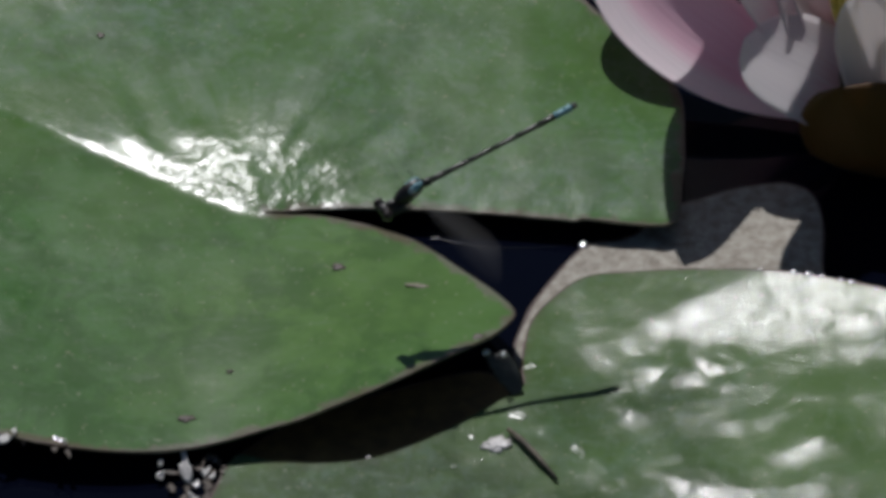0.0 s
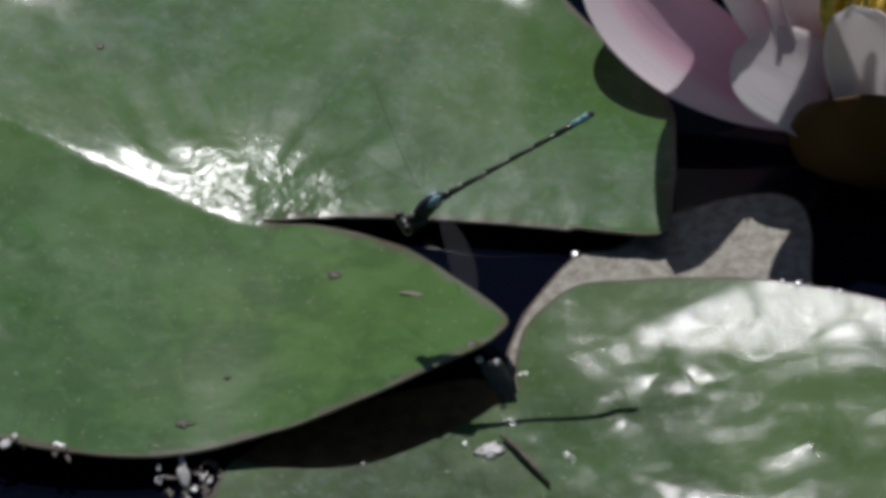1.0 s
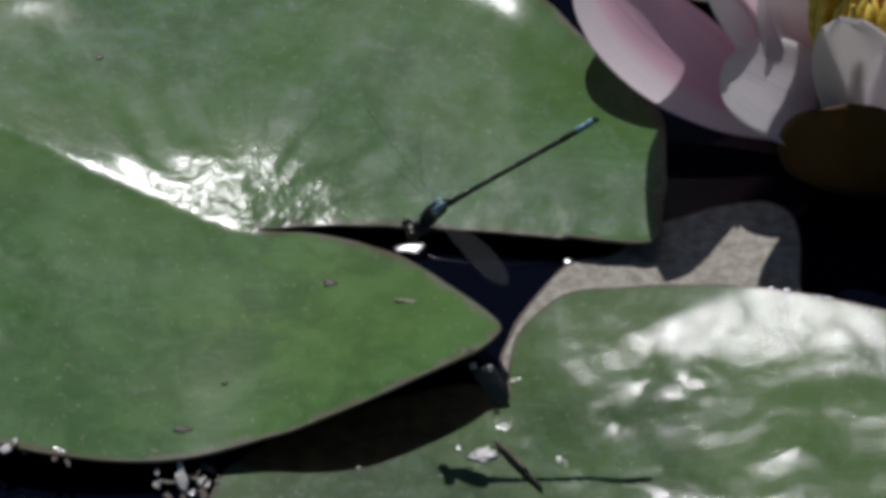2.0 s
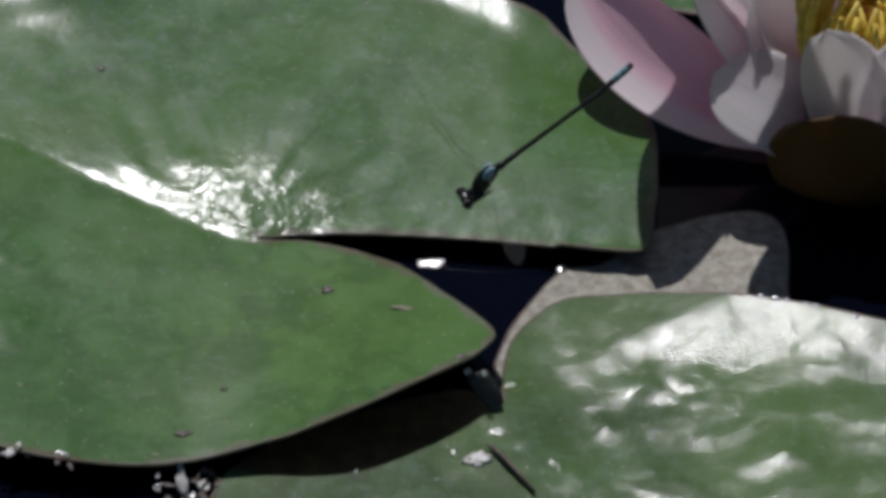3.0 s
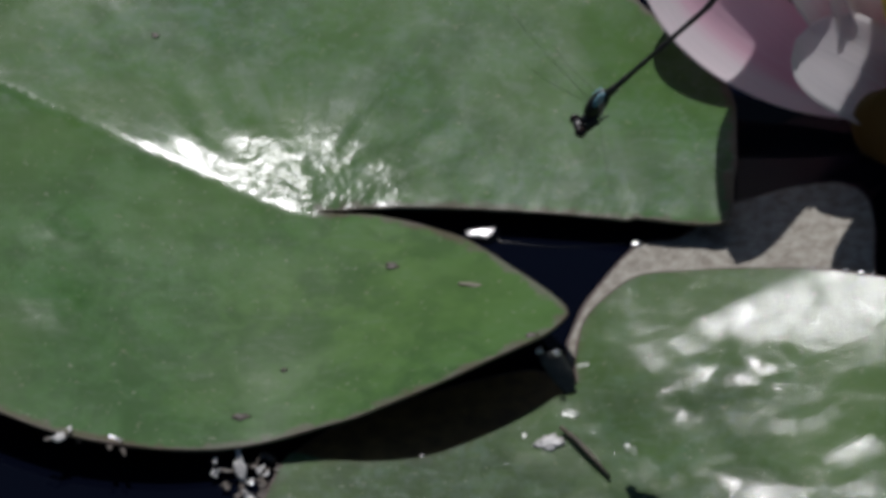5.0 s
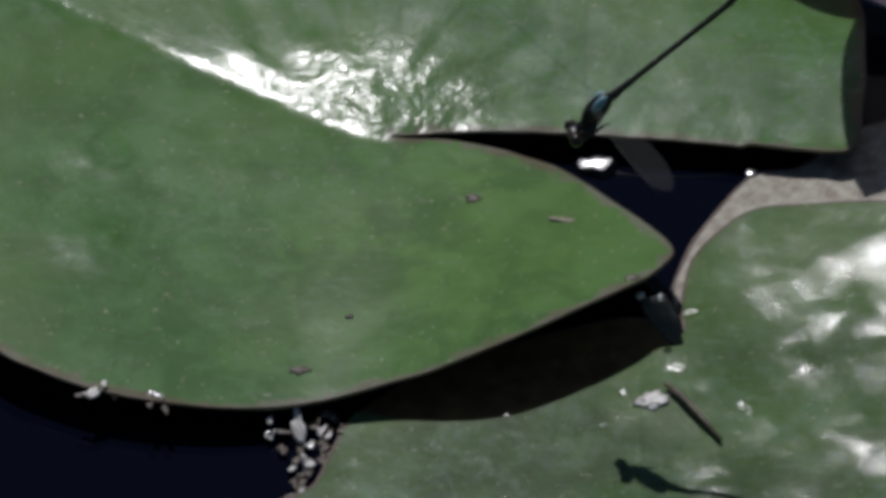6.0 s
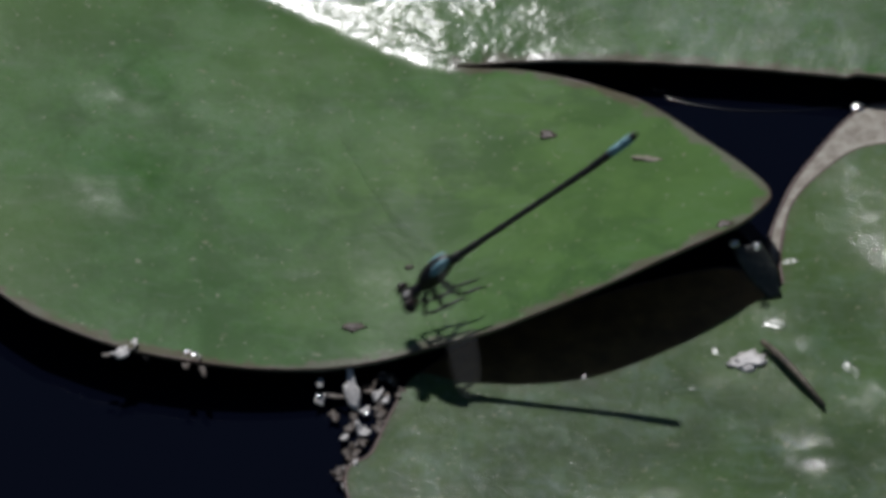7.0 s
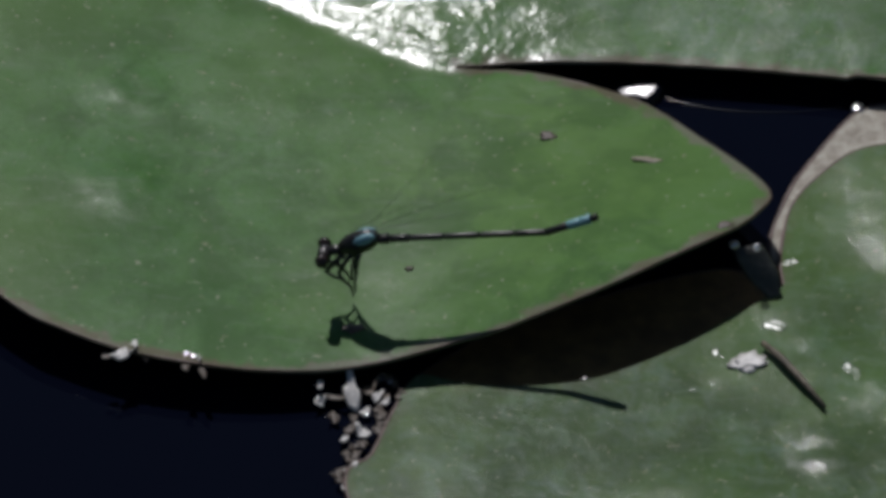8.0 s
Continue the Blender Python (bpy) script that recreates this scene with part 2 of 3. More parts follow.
def even(points, step, closed=True):
    """The same curve at even steps."""
    p = np.array([tuple(v) for v in points])
    if closed:
        p = np.vstack([p, p[:1]])
    d = np.concatenate([[0], np.cumsum(np.linalg.norm(np.diff(p, axis=0), axis=1))])
    n = max(3, int(round(d[-1] / step)))
    at = np.linspace(0, d[-1], n + 1)
    if closed:
        at = at[:-1]
    return np.stack([np.interp(at, d, p[:, k]) for k in range(p.shape[1])], -1)


def inside(poly, pts):
    x, y = pts[:, 0], pts[:, 1]
    hit = np.zeros(len(pts), bool)
    for (ax, ay), (bx, by) in zip(poly, np.roll(poly, -1, 0)):
        if ay != by:
            hit ^= ((ay > y) != (by > y)) & (x < (bx - ax) * (y - ay) / (by - ay) + ax)
    return hit


def tube(path, radii, sides=8, caps=True):
    """Verts and faces of a round tube along a 3D path."""
    path = [Vector(p) for p in path]
    verts, faces, n = [], [], len(path)
    for i, p in enumerate(path):
        way = (path[min(i + 1, n - 1)] - path[max(i - 1, 0)]).normalized()
        side = way.cross(Vector((0.13, 0.21, 1.0))).normalized()
        up = side.cross(way)
        r = radii[i] if hasattr(radii, "__len__") else radii
        for k in range(sides):
            a = 2 * math.pi * k / sides
            verts.append(p + (side * math.cos(a) + up * math.sin(a)) * r)
    for i in range(n - 1):
        for k in range(sides):
            j = (k + 1) % sides
            faces.append((i * sides + k, i * sides + j, (i + 1) * sides + j, (i + 1) * sides + k))
    if caps:
        faces.append(tuple(range(sides - 1, -1, -1)))
        faces.append(tuple((n - 1) * sides + k for k in range(sides)))
    return verts, faces


def ring_tube(loop, radius, sides=6, keep=None):
    """A tube along a 3D loop, or along the stretch of it that keep(x, y) names: the thickened margin of a pad."""
    n, verts, faces = len(loop), [], []
    for i in range(n):
        p = Vector(loop[i])
        way = (Vector(loop[(i + 1) % n]) - Vector(loop[i - 1])).normalized()
        side = way.cross(Vector((0, 0, 1))).normalized()
        up = side.cross(way)
        r = radius * (1 + 0.35 * noise.noise(p * 0.25))
        for k in range(sides):
            a = 2 * math.pi * k / sides
            verts.append((p + (side * math.cos(a) * 1.2 + up * math.sin(a) * 0.8) * r) * MM)
    for i in range(n):
        if keep and not keep(loop[i][0], loop[i][1]):
            continue
        for k in range(sides):
            a, b = i * sides, ((i + 1) % n) * sides
            j = (k + 1) % sides
            faces.append((a + k, a + j, b + j, b + k))
    return verts, faces


def blade_mesh(outline, height, step, thick):
    """A leaf blade: a fine sheet inside the outline, raised by height(x, y), with an underside."""
    lo, hi = outline.min(0), outline.max(0)
    grid = []
    rows = int((hi[1] - lo[1]) / (step * 0.87))
    for j in range(rows + 1):
        xs = np.arange(lo[0] + (j % 2) * step / 2, hi[0], step)
        grid.append(np.stack([xs, np.full(len(xs), lo[1] + j * step * 0.87)], -1))
    grid = np.vstack(grid)
    grid = grid[inside(outline, grid)]
    gap = np.full(len(grid), 1e9)
    for q in outline:
        gap = np.minimum(gap, ((grid - q) ** 2).sum(1))
    grid = grid[gap > (step * 0.6) ** 2]
    flat = [Vector(p) for p in np.vstack([outline, grid])]
    n = len(outline)
    from mathutils import geometry
    got = geometry.delaunay_2d_cdt(flat, [], [list(range(n))], 1, 1e-5)
    xy, tri = [tuple(v) for v in got[0]], [tuple(f) for f in got[2]]
    top = [Vector((x, y, height(x, y))) * MM for x, y in xy]
    low = [v - Vector((0, 0, thick * MM)) for v in top]
    m = len(top)
    count = {}
    for f in tri:
        for a, b in zip(f, f[1:] + f[:1]):
            count[(a, b)] = 1
    faces = list(tri) + [tuple(m + i for i in reversed(f)) for f in tri]
    verts = top + low
    for a, b in count:
        if (b, a) not in count:
            k = len(verts)
            verts += [top[b], top[a], low[a], low[b]]
            faces.append((k, k + 1, k + 2, k + 3))
    # how far each point lies inside the margin, in mm
    ring = np.array(outline)
    spots = np.array(xy)
    inner = np.full(m, 1e9)
    for q in ring:
        inner = np.minimum(inner, ((spots - q) ** 2).sum(1))
    inner = np.sqrt(inner)
    depth = [float(v) for v in np.concatenate([inner, inner, np.zeros(len(verts) - 2 * m)])]
    return verts, faces, depth, len(tri)


def smooth(v, a, b):
    t = min(1.0, max(0.0, (v - a) / (b - a)))
    return t * t * (3 - 2 * t)


def ramp(v, soft):
    """Zero below 0, v above it, with a soft bend."""
    return soft * math.log(1 + math.exp(min(30, v / soft)))


def ripple(x, y, size, seed=0.0):
    return noise.noise(Vector((x / size, y / size, seed)))


# ---------------------------------------------------------------- water
def pond():
    xs = np.unique(np.concatenate([[-30, -8, -2, -0.6], np.linspace(-0.2, 0.2, 81), [0.6, 2, 8, 30]]))
    n = len(xs)
    verts = []
    for y in xs:
        for x in xs:
            near = 1.0 if abs(x) < 0.19 and abs(y) < 0.19 else 0.0
            verts.append((x, y, near * 0.00005 * ripple(x * 1000, y * 1000, 25, 3.0)))
    faces = [(j * n + i, j * n + i + 1, (j + 1) * n + i + 1, (j + 1) * n + i) for j in range(n - 1) for i in range(n - 1)]
    tagged(link_mesh("water", verts, faces, WATER), "dark still pond water reflecting a blue sky", "water", kind="structure")


pond()

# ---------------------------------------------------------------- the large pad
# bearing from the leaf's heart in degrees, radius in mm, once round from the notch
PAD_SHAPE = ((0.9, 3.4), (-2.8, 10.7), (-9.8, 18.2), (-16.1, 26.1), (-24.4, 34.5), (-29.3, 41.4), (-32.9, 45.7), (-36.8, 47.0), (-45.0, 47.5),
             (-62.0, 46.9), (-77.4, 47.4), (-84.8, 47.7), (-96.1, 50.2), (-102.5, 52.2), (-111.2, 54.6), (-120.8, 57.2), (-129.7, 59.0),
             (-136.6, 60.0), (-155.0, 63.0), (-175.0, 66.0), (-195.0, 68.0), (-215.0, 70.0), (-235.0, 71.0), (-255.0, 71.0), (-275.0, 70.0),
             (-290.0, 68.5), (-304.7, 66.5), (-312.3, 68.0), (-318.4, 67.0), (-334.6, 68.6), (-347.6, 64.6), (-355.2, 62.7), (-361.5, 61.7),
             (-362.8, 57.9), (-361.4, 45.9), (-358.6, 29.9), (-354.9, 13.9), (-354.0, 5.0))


DIMPLES = ((-62.0, -17.0, 0.42, 2.9), (-62.0, -0.2, 0.2, 3.0))  # x, y, height and spread in mm


def pad_height(x, y):
    dx, dy = x - APEX[0], y - APEX[1]
    # distance on the far side of the midrib (left of the heart) or of the notch (right of it)
    side = smooth(dx, -9, 9)
    far = (0.53 * dx + 0.848 * dy) * (1 - side) + (dy + 0.03 * dx) * side
    r = math.hypot(dx, dy)
    if far >= 0:
        away = max(0.0, -0.848 * dx + 0.53 * dy)
        reach = 1.3 + 16.0 * math.exp(-(away / 16) ** 2)
        z = 3.0 + (0.168 - 0.09 * smooth(dx, 4, 26)) * (1 - 0.25 * smooth(away, 25, 60)) * reach * (1 - math.exp(-far / reach)) + 0.02 * far
        z += 0.85 * smooth(r, 60, 69) * smooth(dy, 10, 45)
        z += 0.026 * far * smooth(dx, 2, 25)
        z -= 2.9 * smooth(dx, 40, 64) * smooth(dy, 12, 34)
    else:
        n = -far
        z = 3.0 + 0.25 * (1 - math.exp(-n / 5))
        z += 8.4 * smooth(dx, -8, 38) * smooth(n, 2, 60)
        z += 0.9 * smooth(r, 22, 62) * (1 - smooth(dx, -30, 2))
        z += 0.5 * smooth(dx, -4, 34)
    z += 0.022 * ramp(-dx - 12, 6)
    z += 0.13 * ripple(x, y, 3.2, 17.0) * math.exp(-abs(far) / 4)
    for bx, by, tall, wide in DIMPLES:
        z += tall * (1 + 0.6 * ripple(x, y, 2.5, 19.0)) * math.exp(-((x - bx) ** 2 + (y - by) ** 2) / (2 * wide * wide))
    z += 1.0 * math.exp(-((x + 57) ** 2 + (y - 62) ** 2) / 60)
    crinkle = math.exp(-r / 20) * (0.9 if far > 0 else 0.2)
    a = math.atan2(dy, dx)
    z += 0.025 * crinkle * math.sin(a * 23 + 3 * ripple(x, y, 9)) * min(1, r / 6)
    if far > 0:
        z += 0.1 * math.sin(a * 17 + 3.5 * ripple(x, y, 11, 6.0)) * smooth(r, 9, 20) * math.exp(-r / 42) * (1 + 0.8 * ripple(x, y, 10, 8.0))
    z += 0.24 * crinkle * ripple(x, y, 5.0, 1.0) * min(1, r / 4)
    z += 0.12 * ripple(x, y, 17, 2.0) * min(1, r / 15) + 0.04 * ripple(x, y, 5, 5.0)
    return max(z, 0.7)


def lily_pad(name, outline, height, material, thick, rim_radius, label, step=1.0, rim_label="thin pinkish brown rim", keep=None):
    pad = new(name)
    verts, faces, depth, top = blade_mesh(outline, height, step, thick)
    blade = link_mesh("blade", verts, faces, material, pad)
    blade.data.attributes.new("inset", "FLOAT", "POINT").data.foreach_set("value", depth)
    blade.data.materials.append(UNDERSIDE)
    blade.data.polygons.foreach_set("material_index", [1 if top <= i < 2 * top else 0 for i in range(len(faces))])
    loop = [(x, y, height(x, y) - thick * 0.2) for x, y in outline]
    link_mesh("rim", *ring_tube(loop, rim_radius, keep=keep), RIM, pad, rim_label)
    tagged(pad, label, "lily pad", "lily pads")
    return pad


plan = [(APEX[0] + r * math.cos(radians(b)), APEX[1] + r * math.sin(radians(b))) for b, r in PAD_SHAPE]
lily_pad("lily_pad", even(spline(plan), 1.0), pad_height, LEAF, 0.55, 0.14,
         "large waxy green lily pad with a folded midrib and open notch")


# ---------------------------------------------------------------- the pad under its lobe
BLISTERS = ((26.0, -35.3, 2.0), (39.0, -28.6, 2.4), (31.0, -26.5, 2.2), (33.8, -49.5, 2.6), (22.5, -46.5, 2.2), (52.0, -43.0, 2.2), (14.5, -38.5, 1.6), (15.8, -56.0, 2.4))  # x, y, spread in mm


def low_pad_height(x, y):
    band = smooth(y, -30, -22) * smooth(x, 14, 30)
    over = y + 18 - 0.42 * (x - 34)
    rise = ramp(y + 25 + 0.04 * (x - 35), 2.5) - ramp(over - 2.5, 1.2)
    z = 0.9 + ramp(min(x, 76) - 27, 4) * 0.1 + rise * 0.118 * smooth(x, 14, 36)
    z += 0.3 * ripple(x, y, 14, 7.0) * smooth(math.hypot(x + 10, y + 38), 12, 34) * (1 - 0.7 * band)
    u, v = 0.9 * x + 0.44 * y, 0.9 * y - 0.44 * x
    z += (0.34 * (1 - 0.8 * band) * ripple(u * 0.6, v, 6.5, 9.0) + 0.06 * ripple(u * 0.7, v, 2.4, 4.0)) * smooth(x, -12, 10)
    for bx, by, wide in BLISTERS:
        z += 0.15 * wide * (1 + 0.8 * ripple(x, y, 2.2, 13.0)) * math.exp(-((x - bx) ** 2 + (y - by) ** 2) / (2 * wide * wide))
    return max(z, 0.5)


# below the lobe this outline follows the lobe's shadow edge, without a rim
plan = ((11, -25.7), (12.3, -17), (15.9, -11.3), (21, -7.1), (29, -7), (36.9, -8.2), (47.2, -10.3), (61.8, -15.5), (85, -27), (98, -52),
        (95, -85), (62, -110), (12, -113), (-22, -96), (-34.6, -64), (-32.4, -57), (-30.5, -50.5), (-28.6, -45.3), (-27, -44.6), (-23.5, -45.8), (-17, -46.4), (-10, -45.4), (-4, -42.6), (1.5, -38.8), (5.5, -35.4), (9.0, -32.6), (11.2, -30.5))
lily_pad("lily_pad", even(spline(plan), 1.1), low_pad_height, LEAF_WET, 0.5, 0.2,
         "wet glossy bumpy lily pad lying partly under the large pad", 1.1, keep=lambda x, y: not (-30 < x < 11 and -52 < y < -28.5))


# ---------------------------------------------------------------- decaying leaf under its far edge
def old_height(x, y):
    return 0.55 + 0.22 * ripple(x, y, 7, 11.0) + 0.12 * ripple(x, y, 2, 12.0)


plan = ((10.3, -26), (11.6, -15.5), (15.6, -7), (20.3, 0), (25.5, 1.4), (29.5, 5), (33.5, 9), (38, 11), (43, 13.2), (49, 14), (53, 11), (54, 4), (53.5, -5), (54, -14),
        (54, -20), (40, -26), (20, -30))
lily_pad("old_lily_pad", even(spline(plan), 1.1), old_height, OLD_LEAF, 0.3, 0.2,
         "grey brown decaying lily pad beneath a green pad", 1.2)


# ---------------------------------------------------------------- brown sheet added for the shade under the lobe
def brown_height(x, y):
    return 0.25 + 0.1 * ripple(x, y, 8, 31.0)


plan = ((-29, -45.5), (-20, -37), (-8, -31), (3, -27), (7.5, -27.5), (9.5, -31), (7, -39), (0, -45), (-9, -50), (-20, -52), (-28, -50))
lily_pad("lobe_shade_sheet", even(spline(plan), 1.3), brown_height, SHADE_BROWN, 0.2, 0.12, "dark brown sheet standing for the shade under the large pad", 1.6)


# ---------------------------------------------------------------- pad behind the flower
def back_height(x, y):
    return 1.5 + 0.5 * ripple(x, y, 12, 21.0)


plan = [(47 + 29 * math.cos(a) * (1 + 0.05 * math.sin(3 * a)), 92 + 31 * math.sin(a)) for a in np.linspace(0, 2 * math.pi, 16, endpoint=False)]
lily_pad("lily_pad", even(spline(plan), 1.4), back_height, LEAF, 0.5, 0.4, "green lily pad behind the pink flower", 1.6)


# ---------------------------------------------------------------- water lily flower
def petal_mesh(spine, width, facing, cup=0.6, root=0.35, belly=0.6, blunt=0.4, rows=22, cols=14, thick=0.35):
    """A boat-shaped petal along a spine of a few knots in mm; facing is the way its inner side looks. Verts, faces and plan coordinates."""
    line = even(spline(spine, False, 12), 0.5, False)
    at = np.linspace(0, len(line) - 1, rows + 1)
    centre = [Vector([np.interp(a, np.arange(len(line)), line[:, k]) for k in range(3)]) for a in at]
    verts, uv = [], []
    seed = width + spine[-1][0]
    for layer in (0, 1):
        for i in range(rows + 1):
            v = i / rows
            way = (centre[min(i + 1, rows)] - centre[max(i - 1, 0)]).normalized()
            across = Vector(facing).cross(way).normalized()
            inward = way.cross(across).normalized()
            half = width / 2 * (root + (1 - root) * math.sin(min(1, v / belly) * math.pi / 2)) * max(0.0, 1 - max(0, (v - belly * 0.8) / (1 - belly * 0.8)) ** (2.0 + blunt)) ** 0.6
            for j in range(cols + 1):
                u = 2 * j / cols - 1
                k = math.sin(u * cup) / max(cup, 0.01)
                lift = (1 - math.cos(u * cup)) / max(cup, 0.01)
                wave = 0.3 * noise.noise(Vector((u * 1.5, v * 3, seed))) + 0.08 * math.sin(u * 9 + seed)
                q = centre[i] + across * (half * k) + inward * (half * lift + wave * (0.3 + v))
                verts.append(q - inward * (thick * layer * (1 - 0.6 * abs(u))))
                uv.append((u * 0.5 + 0.5, v))
    faces, w, n = [], cols + 1, (rows + 1) * (cols + 1)
    for i in range(rows):
        for j in range(cols):
            a = i * w + j
            faces.append((a, a + 1, a + w + 1, a + w))
            faces.append((n + a, n + a + w, n + a + w + 1, n + a + 1))
    for i in range(rows):
        for a, b in ((i * w, (i + 1) * w), ((i + 1) * w + cols, i * w + cols)):
            faces.append((a, b, n + b, n + a))
    return verts, faces, uv


def add_petal(flower, name, spine, width, facing, material, label="", **shape):
    verts, faces, uv = petal_mesh(spine, width, facing, **shape)
    ob = link_mesh(name, [v * MM for v in verts], faces, material, flower, label)
    layer = ob.data.uv_layers.new(name="plan")
    for loop in ob.data.loops:
        layer.data[loop.index].uv = uv[loop.vertex_index]
    return ob


def leaning(bearing, length, rise, bend, out_by=4.0, up_by=3.0):
    """A plain petal spine: bearing, rise and bend in degrees, from the flower's foot."""
    p, knots, b = Vector((out_by * math.cos(radians(bearing)), out_by * math.sin(radians(bearing)), up_by)), [], radians(bearing)
    for i in range(5):
        knots.append(p.copy())
        a = radians(rise + bend * i / 4)
        p = p + Vector((math.cos(b) * math.cos(a), math.sin(b) * math.cos(a), math.sin(a))) * (length / 4)
    return knots, Vector((-math.cos(b) * 0.7, -math.sin(b) * 0.7, 0.7))


FLOWER = (63.0, 22.0, 1.0)  # foot of the flower, mm


def water_lily():
    """Spines are given from the flower's foot, in mm."""
    flower = new("water_lily_flower")
    flower.location = Vector(FLOWER) * MM
    # outer petal that spreads over the large pad, and the brown sepal in front
    add_petal(flower, "sepal", ((-8, 6, 2), (-19, 11, 3.8), (-31, 19, 8.4), (-40.3, 29.5, 15)), 19, (-0.09, -0.45, 0.88), PETAL_PINK, "rose pink outer petal", cup=0.95, root=0.35, belly=0.55, blunt=0.9)
    add_petal(flower, "sepal", ((2, -7, 0), (-1, -12.5, 7), (-7, -11, 19.5)), 24, (0.1, 0.85, 0.35), SEPAL, "dark brown green sepal", cup=0.55, root=0.7, blunt=0.8)
    for bearing in (20, 78):
        knots, face = leaning(bearing, 44, 8, 12, 4, 0)
        add_petal(flower, "sepal", knots, 24, face, PETAL_PINK, "rose pink outer petal", cup=0.6)
    # petals on the near side: spine, width, facing
    for spine, width, facing, cup, blunt in (
            # first two: added mostly out of view, bent to throw shadow lobes below
            (((-4, 8, 4), (-15.5, 16, 14), (-29.2, 17.8, 28), (-36.6, 4.4, 40)), 18.5, (0.45, 0.45, 0.4), 0.5, 0.65),
            (((-1, 12, 4), (0, 18.5, 16), (-3, 18, 32), (-23.6, 2.6, 45)), 14.5, (0.35, 0.75, 0.1), 0.5, 1.15),
            (((-4, 8, 5), (-10, 12, 15), (-14, 13, 25)), 15, (0.6, -0.5, 0.6), 0.4, 0.8),
            (((-1, -3, 6.5), (-9, -0.5, 12), (-20, 4.5, 16)), 17, (0.2, -0.4, 0.9), 0.3, 1.3),
            (((-4, 5, 3), (-13, 10, 12), (-21, 14, 24), (-25, 15, 37)), 13, (0.6, -0.3, 0.6), 0.5, 0.4),
            (((5, -5, 4), (1.5, -9, 14), (-4, -4, 31)), 17, (0.25, 0.9, 0.25), 0.45, 0.8),
            (((8, -5, 3), (11, -10, 16), (9, -7, 33)), 21, (-0.1, 0.95, 0.2), 0.5, 0.8),
            (((11, -3, 3), (20, -7, 16), (24, -6, 30)), 20, (-0.5, 0.8, 0.3), 0.55, 0.6)):
        add_petal(flower, "petal", spine, width, facing, PETAL, cup=cup, blunt=blunt, root=0.55)
    # the far side and the right
    for bearing, length, width, rise in ((345, 42, 22, 36), (15, 44, 24, 30), (52, 46, 24, 28), (86, 48, 24, 30), (116, 46, 20, 40)):
        knots, face = leaning(bearing, length, rise, 14)
        add_petal(flower, "petal", knots, width, face, PETAL, cup=0.6)
    for bearing in (-30, 8, 46, 84, 122):
        knots, face = leaning(bearing, 32, 46, 14, 3.5, 5)
        add_petal(flower, "petal", knots, 14, face, PETAL, cup=0.65)
    rng = random.Random(5)
    for k in range(48):
        a = radians(k * 137.5)
        ring = 5.5 + 2.5 * math.sqrt(k / 48)
        lean = radians(90 - 22 * k / 48 + rng.uniform(-8, 8))
        height = 12 + 5 * k / 48 + rng.uniform(-1.5, 1.5)
        foot = Vector((3.0 + ring * math.cos(a), 6.5 + ring * math.sin(a), 15))
        out = Vector((math.cos(a + rng.uniform(-0.4, 0.4)), math.sin(a + rng.uniform(-0.4, 0.4)), 0))
        path = [foot + out * (height * t * math.cos(lean) - 4.2 * t ** 3) + Vector((0, 0, height * t * math.sin(lean))) for t in np.linspace(0, 1, 7)]
        v, f = tube([p * MM for p in path], [r * MM for r in (0.95, 1.1, 1.1, 1.0, 0.85, 0.65, 0.4)], 6)
        link_mesh("stamen", v, f, STAMEN, flower)
    bm = bmesh.new()
    bmesh.ops.create_uvsphere(bm, u_segments=20, v_segments=12, radius=6.5 * MM)
    bmesh.ops.scale(bm, vec=(1, 1, 0.8), verts=bm.verts)
    bmesh.ops.translate(bm, vec=(3 * MM, 7 * MM, 20 * MM), verts=bm.verts)
    part("stigma", bm, HEART, flower, "orange domed flower heart")
    v, f = tube([(0, 0, -6 * MM), (0, 0, 0), (0, 0, 3 * MM), (0, 1 * MM, 18 * MM)], [2.5 * MM, 4 * MM, 5.5 * MM, 7 * MM], 14)
    link_mesh("receptacle", v, f, GREEN_STEM, flower)
    tagged(flower, "open pale pink water lily with yellow stamens on the water", "flower")


water_lily()


# ---------------------------------------------------------------- small things on the water and the pads
def lump(size, seed, cuts=3):
    bm = bmesh.new()
    bmesh.ops.create_icosphere(bm, subdivisions=cuts, radius=1.0)
    for v in bm.verts:
        k = 1 + 0.75 * noise.noise(v.co * 1.6 + Vector((seed, seed * 2.0, 0))) + 0.3 * noise.noise(v.co * 4.0 + Vector((seed, 0, 0)))
        v.co = Vector((v.co.x * size[0] * k, v.co.y * size[1] * k, v.co.z * size[2] * k)) * MM
    return bm


